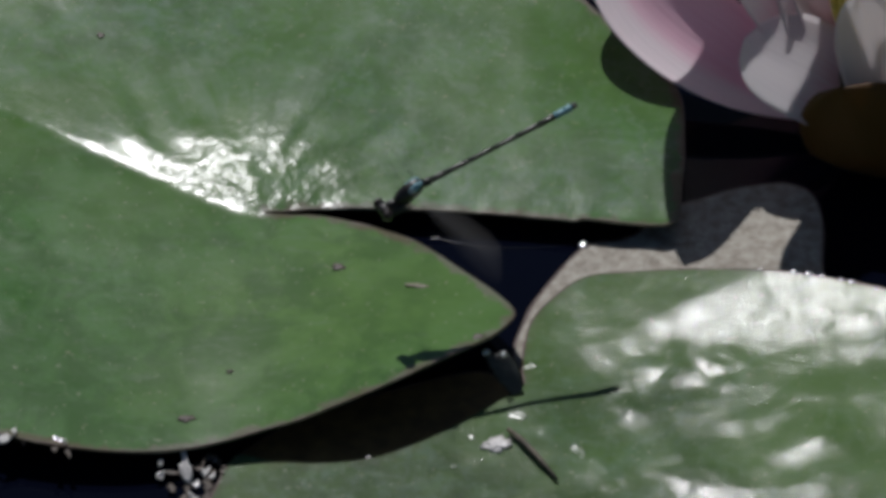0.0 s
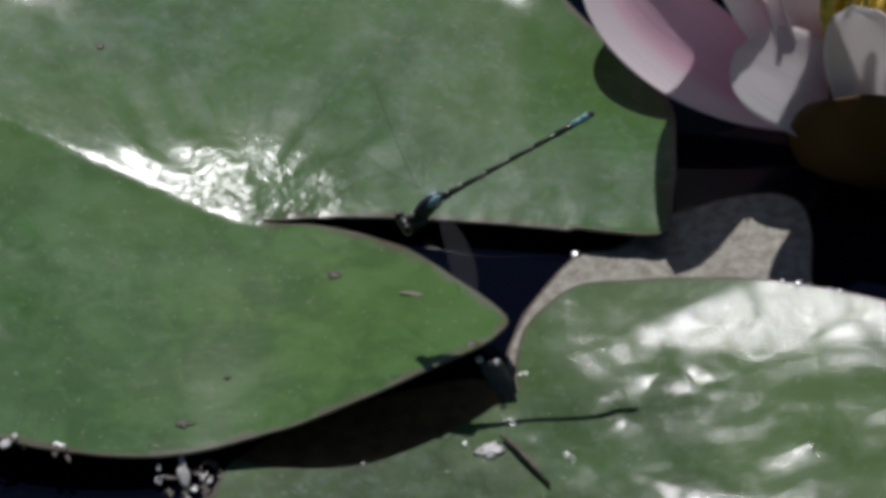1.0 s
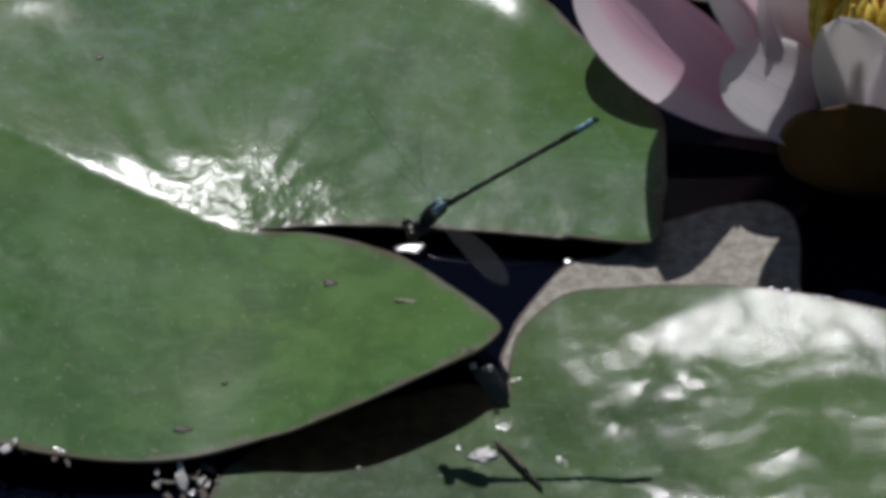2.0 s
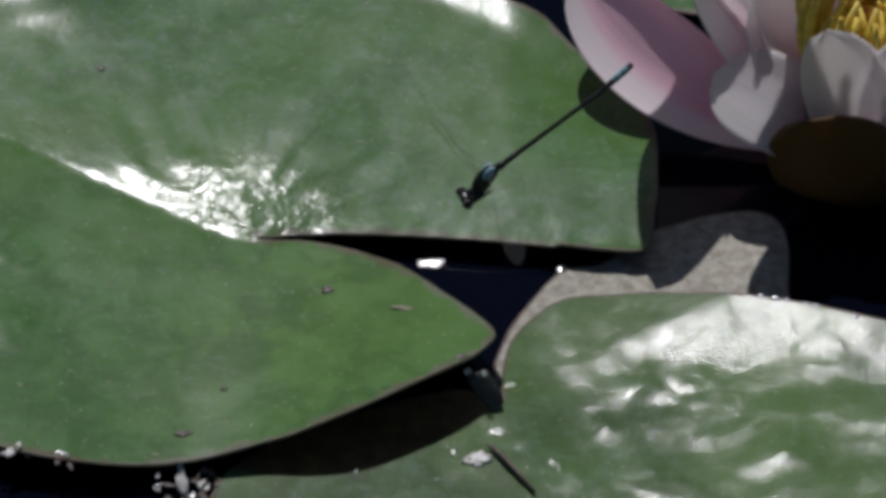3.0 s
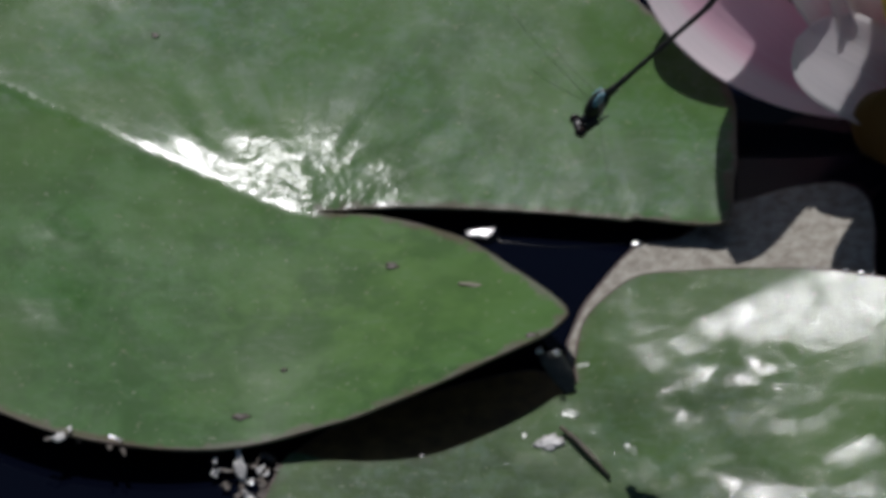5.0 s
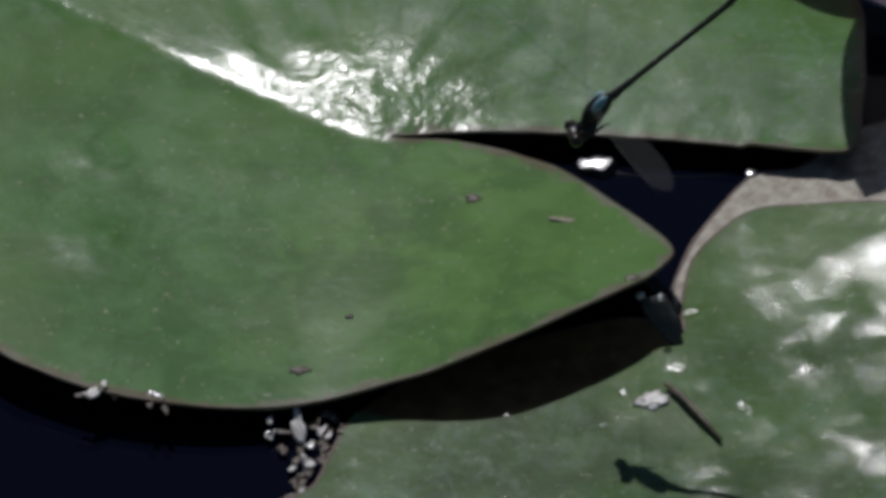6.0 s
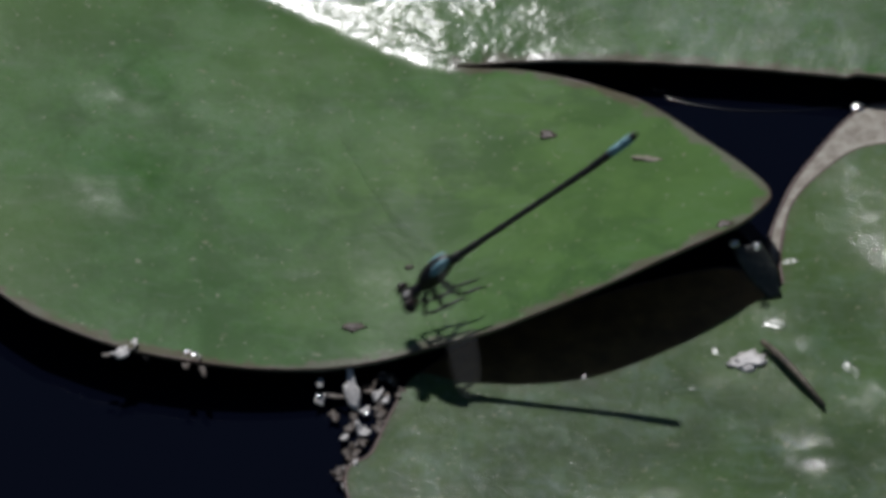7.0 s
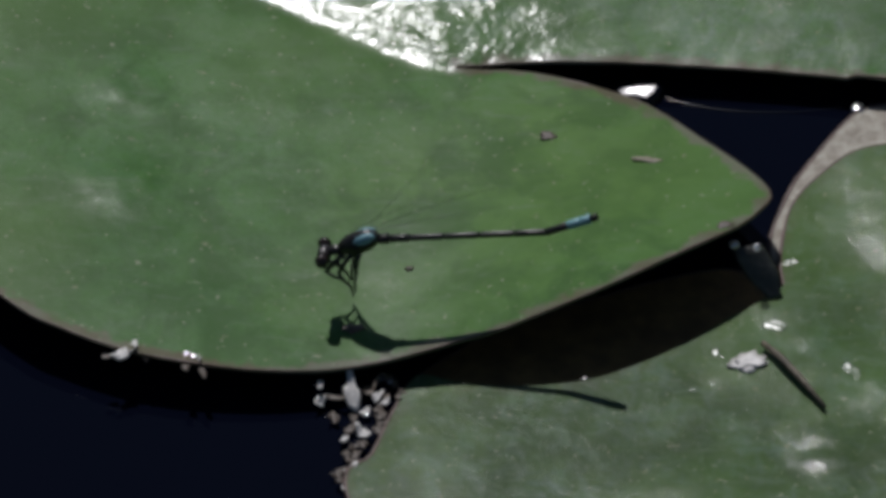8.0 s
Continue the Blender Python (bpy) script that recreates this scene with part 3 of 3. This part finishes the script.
def flake(size, seed):
    """A small torn curl of dead leaf: a thin bent sheet with a ragged edge."""
    bm, n, rings = bmesh.new(), 14, 3
    sheets = []
    for dz in (0.09, -0.09):
        rows = [[bm.verts.new((0, 0, dz * MM))]]
        for i in range(1, rings + 1):
            row = []
            for k in range(n):
                a = 2 * math.pi * k / n
                r = i / rings * (1 + 0.7 * noise.noise(Vector((math.cos(a) * 1.4, math.sin(a) * 1.4, seed))) + 0.5 * noise.noise(Vector((math.cos(a) * 3.5, math.sin(a) * 3.5, seed))))
                x, y = size[0] * r * math.cos(a), size[1] * r * math.sin(a)
                z = size[2] * (1.4 * (x / size[0]) ** 2 - 0.3) + 0.5 * size[2] * noise.noise(Vector((x, y, seed + 5))) + dz
                row.append(bm.verts.new(Vector((x, y, z)) * MM))
            rows.append(row)
        sheets.append(rows)
    for rows, flip in zip(sheets, (1, -1)):
        for k in range(n):
            j = (k + 1) % n
            bm.faces.new([rows[0][0], rows[1][k], rows[1][j]][::flip])
            for i in range(1, rings):
                bm.faces.new([rows[i][k], rows[i + 1][k], rows[i + 1][j], rows[i][j]][::flip])
    for k in range(n):
        j = (k + 1) % n
        bm.faces.new([sheets[0][-1][k], sheets[1][-1][k], sheets[1][-1][j], sheets[0][-1][j]])
    return bm


def twig():
    path = [Vector(p) * MM for p in ((8.9, -40.4, 1.8), (10.8, -42.9, 1.95), (13, -46.3, 1.85), (15.4, -50.3, 1.6))]
    v, f = tube(path, [0.32 * MM, 0.42 * MM, 0.36 * MM, 0.25 * MM], 8)
    tagged(link_mesh("dead_stem", v, f, TWIG), "short dark dead stem lying on the wet pad", "plant debris")


twig()


def bead(x, y, z, size, flat=0.35):
    bm = bmesh.new()
    bmesh.ops.create_uvsphere(bm, u_segments=16, v_segments=10, radius=size * MM)
    bmesh.ops.scale(bm, vec=(1, 1, flat), verts=bm.verts)
    ob = part("water_bead", bm, BEAD)
    ob.location = (x * MM, y * MM, z * MM)
    tagged(ob, "clear round water bead catching the sun", "water drop", "water beads")


for b in ((20.0, 0.3, 0.5, 0.9), (5.9, -29.5, 6.2, 0.6, 0.8), (8.3, -29.8, 6.1, 0.55, 0.8), (-31.8, -44.6, 0.5, 0.6), (-38.4, -48.6, 1.2, 0.4), (-38.2, -47.3, 2.3, 0.3), (-51.8, -45.6, 4.4, 0.4), (-52.6, -45.2, 4.5, 0.35), (-33.2, -50.6, 0.6, 0.4), (-30.9, -46.2, 1.4, 0.35)):
    bead(*b)
for k, x in enumerate((44.5, 49.0, 51.2, 52.8, 55.6, 57.0, 60.3, 62.8)):
    y = -9.6 - 0.17 * (x - 44) - 0.011 * (x - 44) ** 2
    bead(x, y, low_pad_height(x, y) + 0.15, 0.28 + 0.12 * (k % 3))


def wet_film(x, y, size, seed):
    ob = part("water_film", lump((size, size * 0.62, 0.13), seed), FILM)
    ob.matrix_world = pose(x * MM, y * MM, (low_pad_height(x, y) + 0.05) * MM, 3, -2, seed * 40 - 35)
    tagged(ob, "thin uneven film of water on the wet pad", "water drop", "wet films")


for i, (x, y, size) in enumerate(((10.4, -36.9, 1.4), (1.5, -47.0, 0.5), (12.0, -26.6, 0.9), (-10.2, -45.2, 0.45), (4.0, -41.0, 0.8), (18.5, -44.0, 1.3))):
    wet_film(x, y, size, i * 0.8)

def scatter(seed, *pieces):
    """Torn curls of dead leaf: x, y, half sizes, height in mm, turn, tilt and whether bleached."""
    for i, (x, y, a, b, z, rz, tilt, pale) in enumerate(pieces):
        ob = part("plant_scrap", flake((a, b, 0.45 * min(a, b)), seed + i * 1.7), FLECK if pale else SCRAP)
        ob.matrix_world = pose(x * MM, y * MM, z * MM, tilt, -5, rz)
        tagged(ob, "pale bleached scrap of dead leaf floating at the pad" if pale else "brown curled scrap of dead leaf floating at the pad", "plant debris", "floating scraps")


# caught on the rim of the large pad
scatter(0, (-59.5, -45.3, 1.0, 0.6, 4.3, 15, 10, 1), (-58.6, -44.3, 0.6, 1.0, 4.4, -40, 12, 1), (-61.2, -45.4, 0.7, 0.3, 4.1, 0, 5, 0),
               (-57.0, -45.2, 0.5, 0.7, 3.9, 20, 0, 0), (-52.4, -45.5, 0.45, 0.7, 4.2, 10, 14, 1), (-51.5, -45.8, 0.4, 0.5, 4.1, -20, 8, 1),
               (-50.8, -47.4, 0.35, 0.8, 3.7, 20, 8, 0), (-52.6, -46.9, 0.4, 0.5, 4.0, 0, 5, 0))
# where the two pads meet
scatter(13.6, (-38.3, -47.6, 0.3, 0.6, 2.2, 0, 10, 1), (-38.4, -49.0, 0.55, 0.6, 0.9, 30, 10, 1), (-36.8, -48.6, 1.3, 0.28, 1.2, -18, 5, 0),
               (-34.9, -48.4, 0.85, 2.0, 1.6, 6, 26, 1), (-32.1, -48.4, 0.45, 0.9, 1.1, -30, 20, 1), (-33.2, -47.6, 0.8, 0.7, 1.2, 30, -12, 0),
               (-31.0, -46.0, 0.4, 0.5, 1.4, 10, 10, 0), (-36.7, -51.2, 0.4, 1.2, 0.5, 10, 6, 0), (-33.4, -50.4, 0.7, 0.35, 0.7, 25, 12, 1))
# a bleached piece on the wet pad
ob = part("plant_scrap", lump((1.75, 1.2, 0.22), 4.4), FLECK)
ob.matrix_world = pose(7.4 * MM, -42.8 * MM, (low_pad_height(7.4, -42.8) + 0.12) * MM, 3, 0, 12)
tagged(ob, "pale bleached scrap of dead leaf stuck on the wet pad", "plant debris", "floating scraps")
# trailing along the wet pad
scatter(28.9, (-34.6, -51.2, 0.4, 0.5, 0.5, -20, 8, 0), (-34.9, -53.0, 0.9, 0.45, 0.6, 35, 10, 0), (-33.6, -53.2, 0.35, 0.6, 0.6, 0, 8, 1),
               (-35.5, -54.4, 0.6, 0.5, 0.5, 60, -8, 1), (-34.2, -55.4, 0.5, 0.3, 0.5, -10, 8, 0), (-35.0, -57.2, 0.4, 0.9, 0.5, 25, 8, 0),
               (-35.9, -59.8, 0.5, 0.7, 0.5, -15, 5, 0), (-35.2, -61.8, 0.3, 0.6, 0.5, 10, 0, 1))
# brown shreds caught along the margin of the wet pad
rng = random.Random(8)
for k in range(16):
    f = k / 15
    scatter(70 + 3 * k, (-29.6 - 5.0 * f + rng.uniform(-1.3, 0.2), -46.5 - 14.0 * f + rng.uniform(-0.6, 0.6), rng.uniform(0.35, 0.9), rng.uniform(0.3, 0.7), 0.75, rng.uniform(0, 180), rng.uniform(-12, 12), k % 5 == 3))


def torn_flap():
    """A torn leaf corner that stands up at the margin of the wet pad."""
    verts, faces, n, m = [], [], 8, 6
    for dz in (0, -0.3):
        for i in range(n + 1):
            v = i / n
            for j in range(m + 1):
                u = j / m
                wide = 1.3 + 1.5 * math.sin(math.pi * min(1, 0.25 + 0.75 * v))
                x = 7.2 + 3.2 * v + wide * (u - 0.5) * 1.25 + 0.3 * noise.noise(Vector((u * 3, v * 3, 1)))
                y = -29.5 - 3.4 * v + wide * (u - 0.5) * 0.2 + 0.3 * (2 * u - 1) ** 2 - dz
                z = 5.7 - 4.7 * v + 0.15 * noise.noise(Vector((u * 3, v * 4, 5)))
                verts.append(Vector((x, y, z)) * MM)
    w, top = m + 1, (n + 1) * (m + 1)
    for i in range(n):
        for j in range(m):
            a = i * w + j
            faces += [(a, a + w, a + w + 1, a + 1), (top + a, top + a + 1, top + a + w + 1, top + a + w)]
    edge = [j for j in range(m + 1)] + [i * w + m for i in range(1, n + 1)] + [n * w + j for j in range(m - 1, -1, -1)] + [i * w for i in range(n - 1, 0, -1)]
    for a, b in zip(edge, edge[1:] + edge[:1]):
        faces.append((a, b, top + b, top + a))
    tagged(link_mesh("leaf_flap", verts, faces, DARK_FLAP), "torn dark grey leaf corner standing up from the wet pad", "plant debris")


torn_flap()

for i, (x, y, a, b, rz, pale) in enumerate(((-3.7, -13.9, 1.5, 0.4, -8, 1), (-14.6, -8.5, 0.8, 0.6, 0, 0), (-29.3, -30.6, 0.5, 0.35, 0, 0), (-35.0, -40.1, 1.3, 0.6, 15, 0), (4.9, -28.3, 1.0, 0.6, 30, 0), (-50.2, 44.2, 0.5, 0.6, 0, 0))):
    ob = part("dirt_speck", lump((a, b, 0.16), 20 + i * 2.3), SCAR if pale else SCRAP)
    ob.matrix_world = pose(x * MM, y * MM, (pad_height(x, y) + 0.05) * MM, 0, 0, rz)
    tagged(ob, "small pale fleck stuck on the large pad" if pale else "small dark speck stuck on the large pad", "plant debris", "specks on the pad")


def swell():
    """A low round swell of water, raised now and then by the insect's wings."""
    n, m, verts, faces = 10, 28, [Vector((0, 0, 0.30 * MM))], []
    for i in range(1, n + 1):
        r = i / n
        for k in range(m):
            a = 2 * math.pi * k / m
            r2 = r * (1 + 0.5 * noise.noise(Vector((1.6 * math.cos(a), 1.6 * math.sin(a), 3.3))))
            x, y = 3.2 * r2 * math.cos(a), (1.5 * math.sin(a) - 0.35 * math.cos(a)) * r2
            drop = 0.10 * r * r + 0.9 * max(0, r - 0.85) / 0.15
            verts.append(Vector((x, y, 0.30 + 0.104 * x + 0.118 * y - drop)) * MM)
    faces += [(0, 1 + k, 1 + (k + 1) % m) for k in range(m)]
    for i in range(n - 1):
        for k in range(m):
            j = (k + 1) % m
            faces.append((1 + i * m + k, 1 + (i + 1) * m + k, 1 + (i + 1) * m + j, 1 + i * m + j))
    ob = link_mesh("water_ripple", verts, faces, WATER_CREST)
    return tagged(ob, "low ripple of dark water glinting in the sun", "ripple")


swell_ob = swell()


def ripple_line():
    """The thin raised edge of the water where it clings under the notch."""
    path = [Vector((x, y, -0.1)) * MM for x, y in spline([(-2.2, 2.9), (1.0, 1.5), (5.0, 0.5), (9.0, 0.1), (14.0, 0.3), (18.5, 1.1)], False, 8)]
    n = len(path)
    v, f = tube(path, [(0.14 + 0.12 * math.sin(math.pi * i / (n - 1))) * MM for i in range(n)], 10)
    tagged(link_mesh("water_ripple", v, f, WATER_CREST), "thin raised ripple line on the dark water", "ripple")


ripple_line()


# ---------------------------------------------------------------- damselfly
def ellipsoid(centre, radii, turn=None):
    bm = bmesh.new()
    bmesh.ops.create_uvsphere(bm, u_segments=16, v_segments=12, radius=1.0)
    m = Matrix.Translation(Vector(centre) * MM) @ (turn or Matrix()) @ Matrix.Diagonal((*(r * MM for r in radii), 1))
    bmesh.ops.transform(bm, matrix=m, verts=bm.verts)
    return bm


def damselfly():
    """Head towards +x, back upwards, the origin in the thorax."""
    fly = new("damselfly")
    head = part("head", ellipsoid((4.7, 0, -0.8), (0.8, 1.4, 0.85)), BODY, fly)
    for s in (-1, 1):
        part("eye", ellipsoid((4.8, s * 1.45, -0.7), (0.78, 0.68, 0.85)), EYE, head, "dark rounded compound eye")
    part("neck", ellipsoid((3.4, 0, -0.5), (1.0, 0.6, 0.6)), BODY, fly)
    thorax = part("thorax", ellipsoid((0.6, 0, 0.1), (2.6, 1.05, 1.35), pose(0, 0, 0, 0, 14, 0)), BODY, fly)
    for s in (-1, 1):
        part("stripe", ellipsoid((0.0, s * 0.5, 0.72), (1.55, 0.54, 0.66), pose(0, 0, 0, 0, 14, 0)), BLUE, thorax, "pale blue shoulder stripe")
    abdomen, tail = new("abdomen"), new("tail")
    abdomen.parent = tail.parent = fly
    x = 0.0
    sizes = (1.2, 2.2, 3.7, 3.8, 3.8, 3.5, 2.6, 1.5, 1.2, 0.8)
    for i, l in enumerate(sizes):
        r = (0.58, 0.44, 0.37, 0.35, 0.35, 0.38, 0.44, 0.5, 0.52, 0.42)[i]
        if i == 6:
            x = 0.0
        path = [Vector((-(x + l * t), 0, 0)) * MM for t in (0, 0.06, 0.5, 0.94, 1.0)]
        v, f = tube(path, [r * k * MM for k in (0.82, 1.02, 0.95, 1.05, 0.85)], 10)
        blue = i in (7, 8)
        link_mesh("segment", v, f, BLUE if blue else BODY, tail if i >= 6 else abdomen, "pale blue tail segment" if blue else "")
        x += l
    wings = []
    for s in (-1, 1):
        for fore in (1, 0):
            l, w = (18.5, 3.0) if fore else (17.5, 3.2)
            edge = spline([(0, 0.2), (0.2 * l, 0.55), (0.55 * l, 0.75), (0.86 * l, 0.6), (l, -0.6), (0.93 * l, -w * 0.62), (0.7 * l, -w * 0.8), (0.42 * l, -w * 0.62), (0.18 * l, -w * 0.2), (0, -0.2)], True, 5)
            n = len(edge)
            verts = [Vector((p.y, s * p.x, dz)) * MM for dz in (0.02, -0.02) for p in edge]
            faces = [tuple(range(n)), tuple(range(2 * n - 1, n - 1, -1))] + [(i, (i + 1) % n, n + (i + 1) % n, n + i) for i in range(n)]
            wing = link_mesh("wing", verts, faces, WING, fly, "clear narrow wing", smooth=False)
            wing.location = ((0.6 if fore else -0.9) * MM, s * 0.5 * MM, 1.35 * MM)
            v, f = tube([Vector((0.3 + 0.55 * math.sin(math.pi * t * 0.8), s * l * t * 0.97, 0.03)) * MM for t in np.linspace(0, 1, 8)], 0.03 * MM, 5)
            link_mesh("leading_vein", v, f, LEG, wing)
            wings.append((wing, s, fore))
    legs = []
    for s in (-1, 1):
        for k, x0 in enumerate((2.5, 1.6, 0.7)):
            path = [Vector(p) * MM for p in ((0, 0, 0), (0.15, s * 0.25, -1.0), (0.1, s * 0.4, -2.1), (0, s * 0.4, -3.0))]
            v, f = tube(path, [0.3 * MM, 0.3 * MM, 0.25 * MM, 0.2 * MM], 6)
            leg = link_mesh("leg", v, f, LEG, fly)
            leg.location = (x0 * MM, s * 0.5 * MM, -0.9 * MM)
            path = [Vector(p) * MM for p in ((0, 0, 0.1), (0.1, 0, -1.1), (0, s * -0.1, -2.2), (0.25, s * 0.1, -3.0))]
            v, f = tube(path, [0.2 * MM, 0.19 * MM, 0.15 * MM, 0.08 * MM], 6)
            shin = link_mesh("shin", v, f, LEG, leg)
            shin.location = (0, s * 0.4 * MM, -2.95 * MM)
            legs.append((leg, shin, s, k))
    tagged(fly, "dark slender damselfly with pale blue tail tip, hovering over the pads", "damselfly")
    return fly, abdomen, tail, wings, legs


fly, abdomen, tail, wings, legs = damselfly()


# ---------------------------------------------------------------- what moves
FLIGHT = (  # seconds, thorax x y z in mm, heading and pitch in degrees
    (0, -4.1, -18.63, 26.1, 206.7, -12.5), (0.5, -2.2, -18.53, 26.1, 204.5, -14.8), (1, -0.7, -18.97, 25.7, 203.5, -18.2),
    (1.5, -0.5, -21.5, 28.1, 201.9, -20.7), (2, 0.9, -24.7, 30.8, 197.2, -24.2), (2.2, 2.3, -25.8, 32.2, 195.9, -27.2),
    (3.3, 11.3, -26.7, 42.9, 200.4, -32.8), (3.5, 13, -24.8, 43.9, 201.2, -32.6), (4, 16.1, -22, 44.9, 203.4, -32.3),
    (4.2, 16.5, -20.3, 44.9, 204.2, -32.5), (5.3, 11.3, -24.2, 44.6, 190.6, -43.2), (5.5, 8.8, -25.8, 43.6, 191.9, -42.6),
    (5.7, 6.4, -28.6, 41.5, 193.7, -40.6), (6, 1.1, -30.1, 36.3, 193.6, -37.7), (6.2, -3.9, -33.2, 32.5, 195.6, -38.1),
    (6.5, -10.9, -34.8, 24.9, 191.1, -35.9), (6.7, -16.2, -35.8, 19.2, 190.9, -36.5), (6.8, -19.6, -37.2, 16.5, 193.7, -33.5),
    (6.9, -22.2, -38.9, 13.9, 195.5, -32), (7, -25.5, -40, 11.6, 196.3, -31), (7.1, -28.8, -41, 9.4, 193.5, -30),
    (7.2, -30.5, -40.7, 8.6, 194.1, -29), (7.3, -30.8, -39, 8.7, 190.3, -29), (7.5, -33, -38.5, 10.5, 184.2, -25.3),
    (8, -33.7, -35.8, 12, 176.1, -13.5),)
SWELL = (  # seconds, mm above rest, drift along and across in mm
    (0.0, -1.2, 0, 0), (0.3, -1.0, 0, 0), (0.5, 0.0, 0.4, 0), (0.7, -1.0, 0, 0), (1.2, -1.2, 0, 0), (1.5, -0.55, 0, 0), (1.8, -0.2, 0, 0), (2.0, 0.0, 0, 0), (2.2, -0.9, 1, 0),
    (2.8, -1.0, 3, -0.5), (3.3, 0.0, 4.6, -1.4), (3.5, -0.85, 3.2, -1), (3.8, 0.0, 0.4, 0), (4.0, -0.9, 0.4, 0), (4.6, -0.8, 0.6, 0), (5.2, 0.0, 1.2, -0.4), (5.6, 0.0, 1.8, -0.6),
    (6.1, 0.0, 3.8, -1.2), (6.5, -0.1, 1.0, -0.4), (6.75, -1.0, 0, 0), (7.4, -1.2, -1.4, 0), (7.6, -0.5, -1.5, 0), (8.0, 0.0, -1.5, 0))


def motions():
    walk(swell_ob, [(t, pose((-3.4 + dx) * MM, (3.0 + dy) * MM, (z + 0.7) * MM)) for t, z, dx, dy in SWELL])
    walk(fly, [(t, pose(x * MM, y * MM, z * MM, 0, -pitch, yaw)) for t, x, y, z, yaw, pitch in FLIGHT])
    front, back = [], []
    for t, a, b in ((0, 0, 2), (2.2, 0, 3), (3.3, 0, 8), (4.2, 0, 9), (5.3, 1, 11), (6.2, 1, 10), (6.6, 0, 3), (7.0, 0, 4), (7.2, -2, 8), (7.5, -5, 12), (8.0, -7, 18)):
        base = pose(-1.6 * MM, 0, 0.2 * MM, 0, a, 0)
        front.append((t, base))
        back.append((t, base @ pose(-18.1 * MM, 0, 0, 0, b, 0)))
    walk(abdomen, front)
    walk(tail, back)
    # seconds, then thigh and shin swing in degrees for the front, middle and hind legs
    steps = ((0, (-84, 172), (-82, 170), (-80, 168)), (6.6, (-82, 168), (-80, 166), (-78, 164)), (6.9, (-50, 125), (-30, 108), (-6, 80)), (7.1, (-40, 90), (-12, 72), (18, 44)),
             (7.3, (-55, 70), (-5, 52), (34, 18)), (7.5, (-58, 96), (-46, 80), (-26, 44)), (8.0, (-60, 104), (-48, 66), (-28, 10)))
    for leg, shin, s, k in legs:
        p, q = leg.location * 1.0, shin.location * 1.0
        walk(leg, [(row[0], pose(p.x, p.y, p.z, 0, row[1 + k][0] + 5 * s, 0)) for row in steps])
        walk(shin, [(row[0], pose(q.x, q.y, q.z, 0, row[1 + k][1] - 4 * s, 0)) for row in steps])
    for wing, s, fore in wings:
        p = wing.location * 1.0
        rows = []
        for k in range(121):
            t = k / 15
            up = (k + (0 if fore else 1)) % 2
            lift = (62 if up else -16) + 8 * math.sin(k * 1.7)
            back = 0.0
            if t > 7.35:
                lift = 70 + 9 * math.sin(k * 2.1)
                back = -32 * smooth(t, 7.3, 7.5) - (44 if fore else 34) * smooth(t, 7.82, 8.0)
            rows.append((t, pose(p.x, p.y, p.z, s * lift, back, -s * (-12 if fore else 14))))
        walk(wing, rows)


motions()
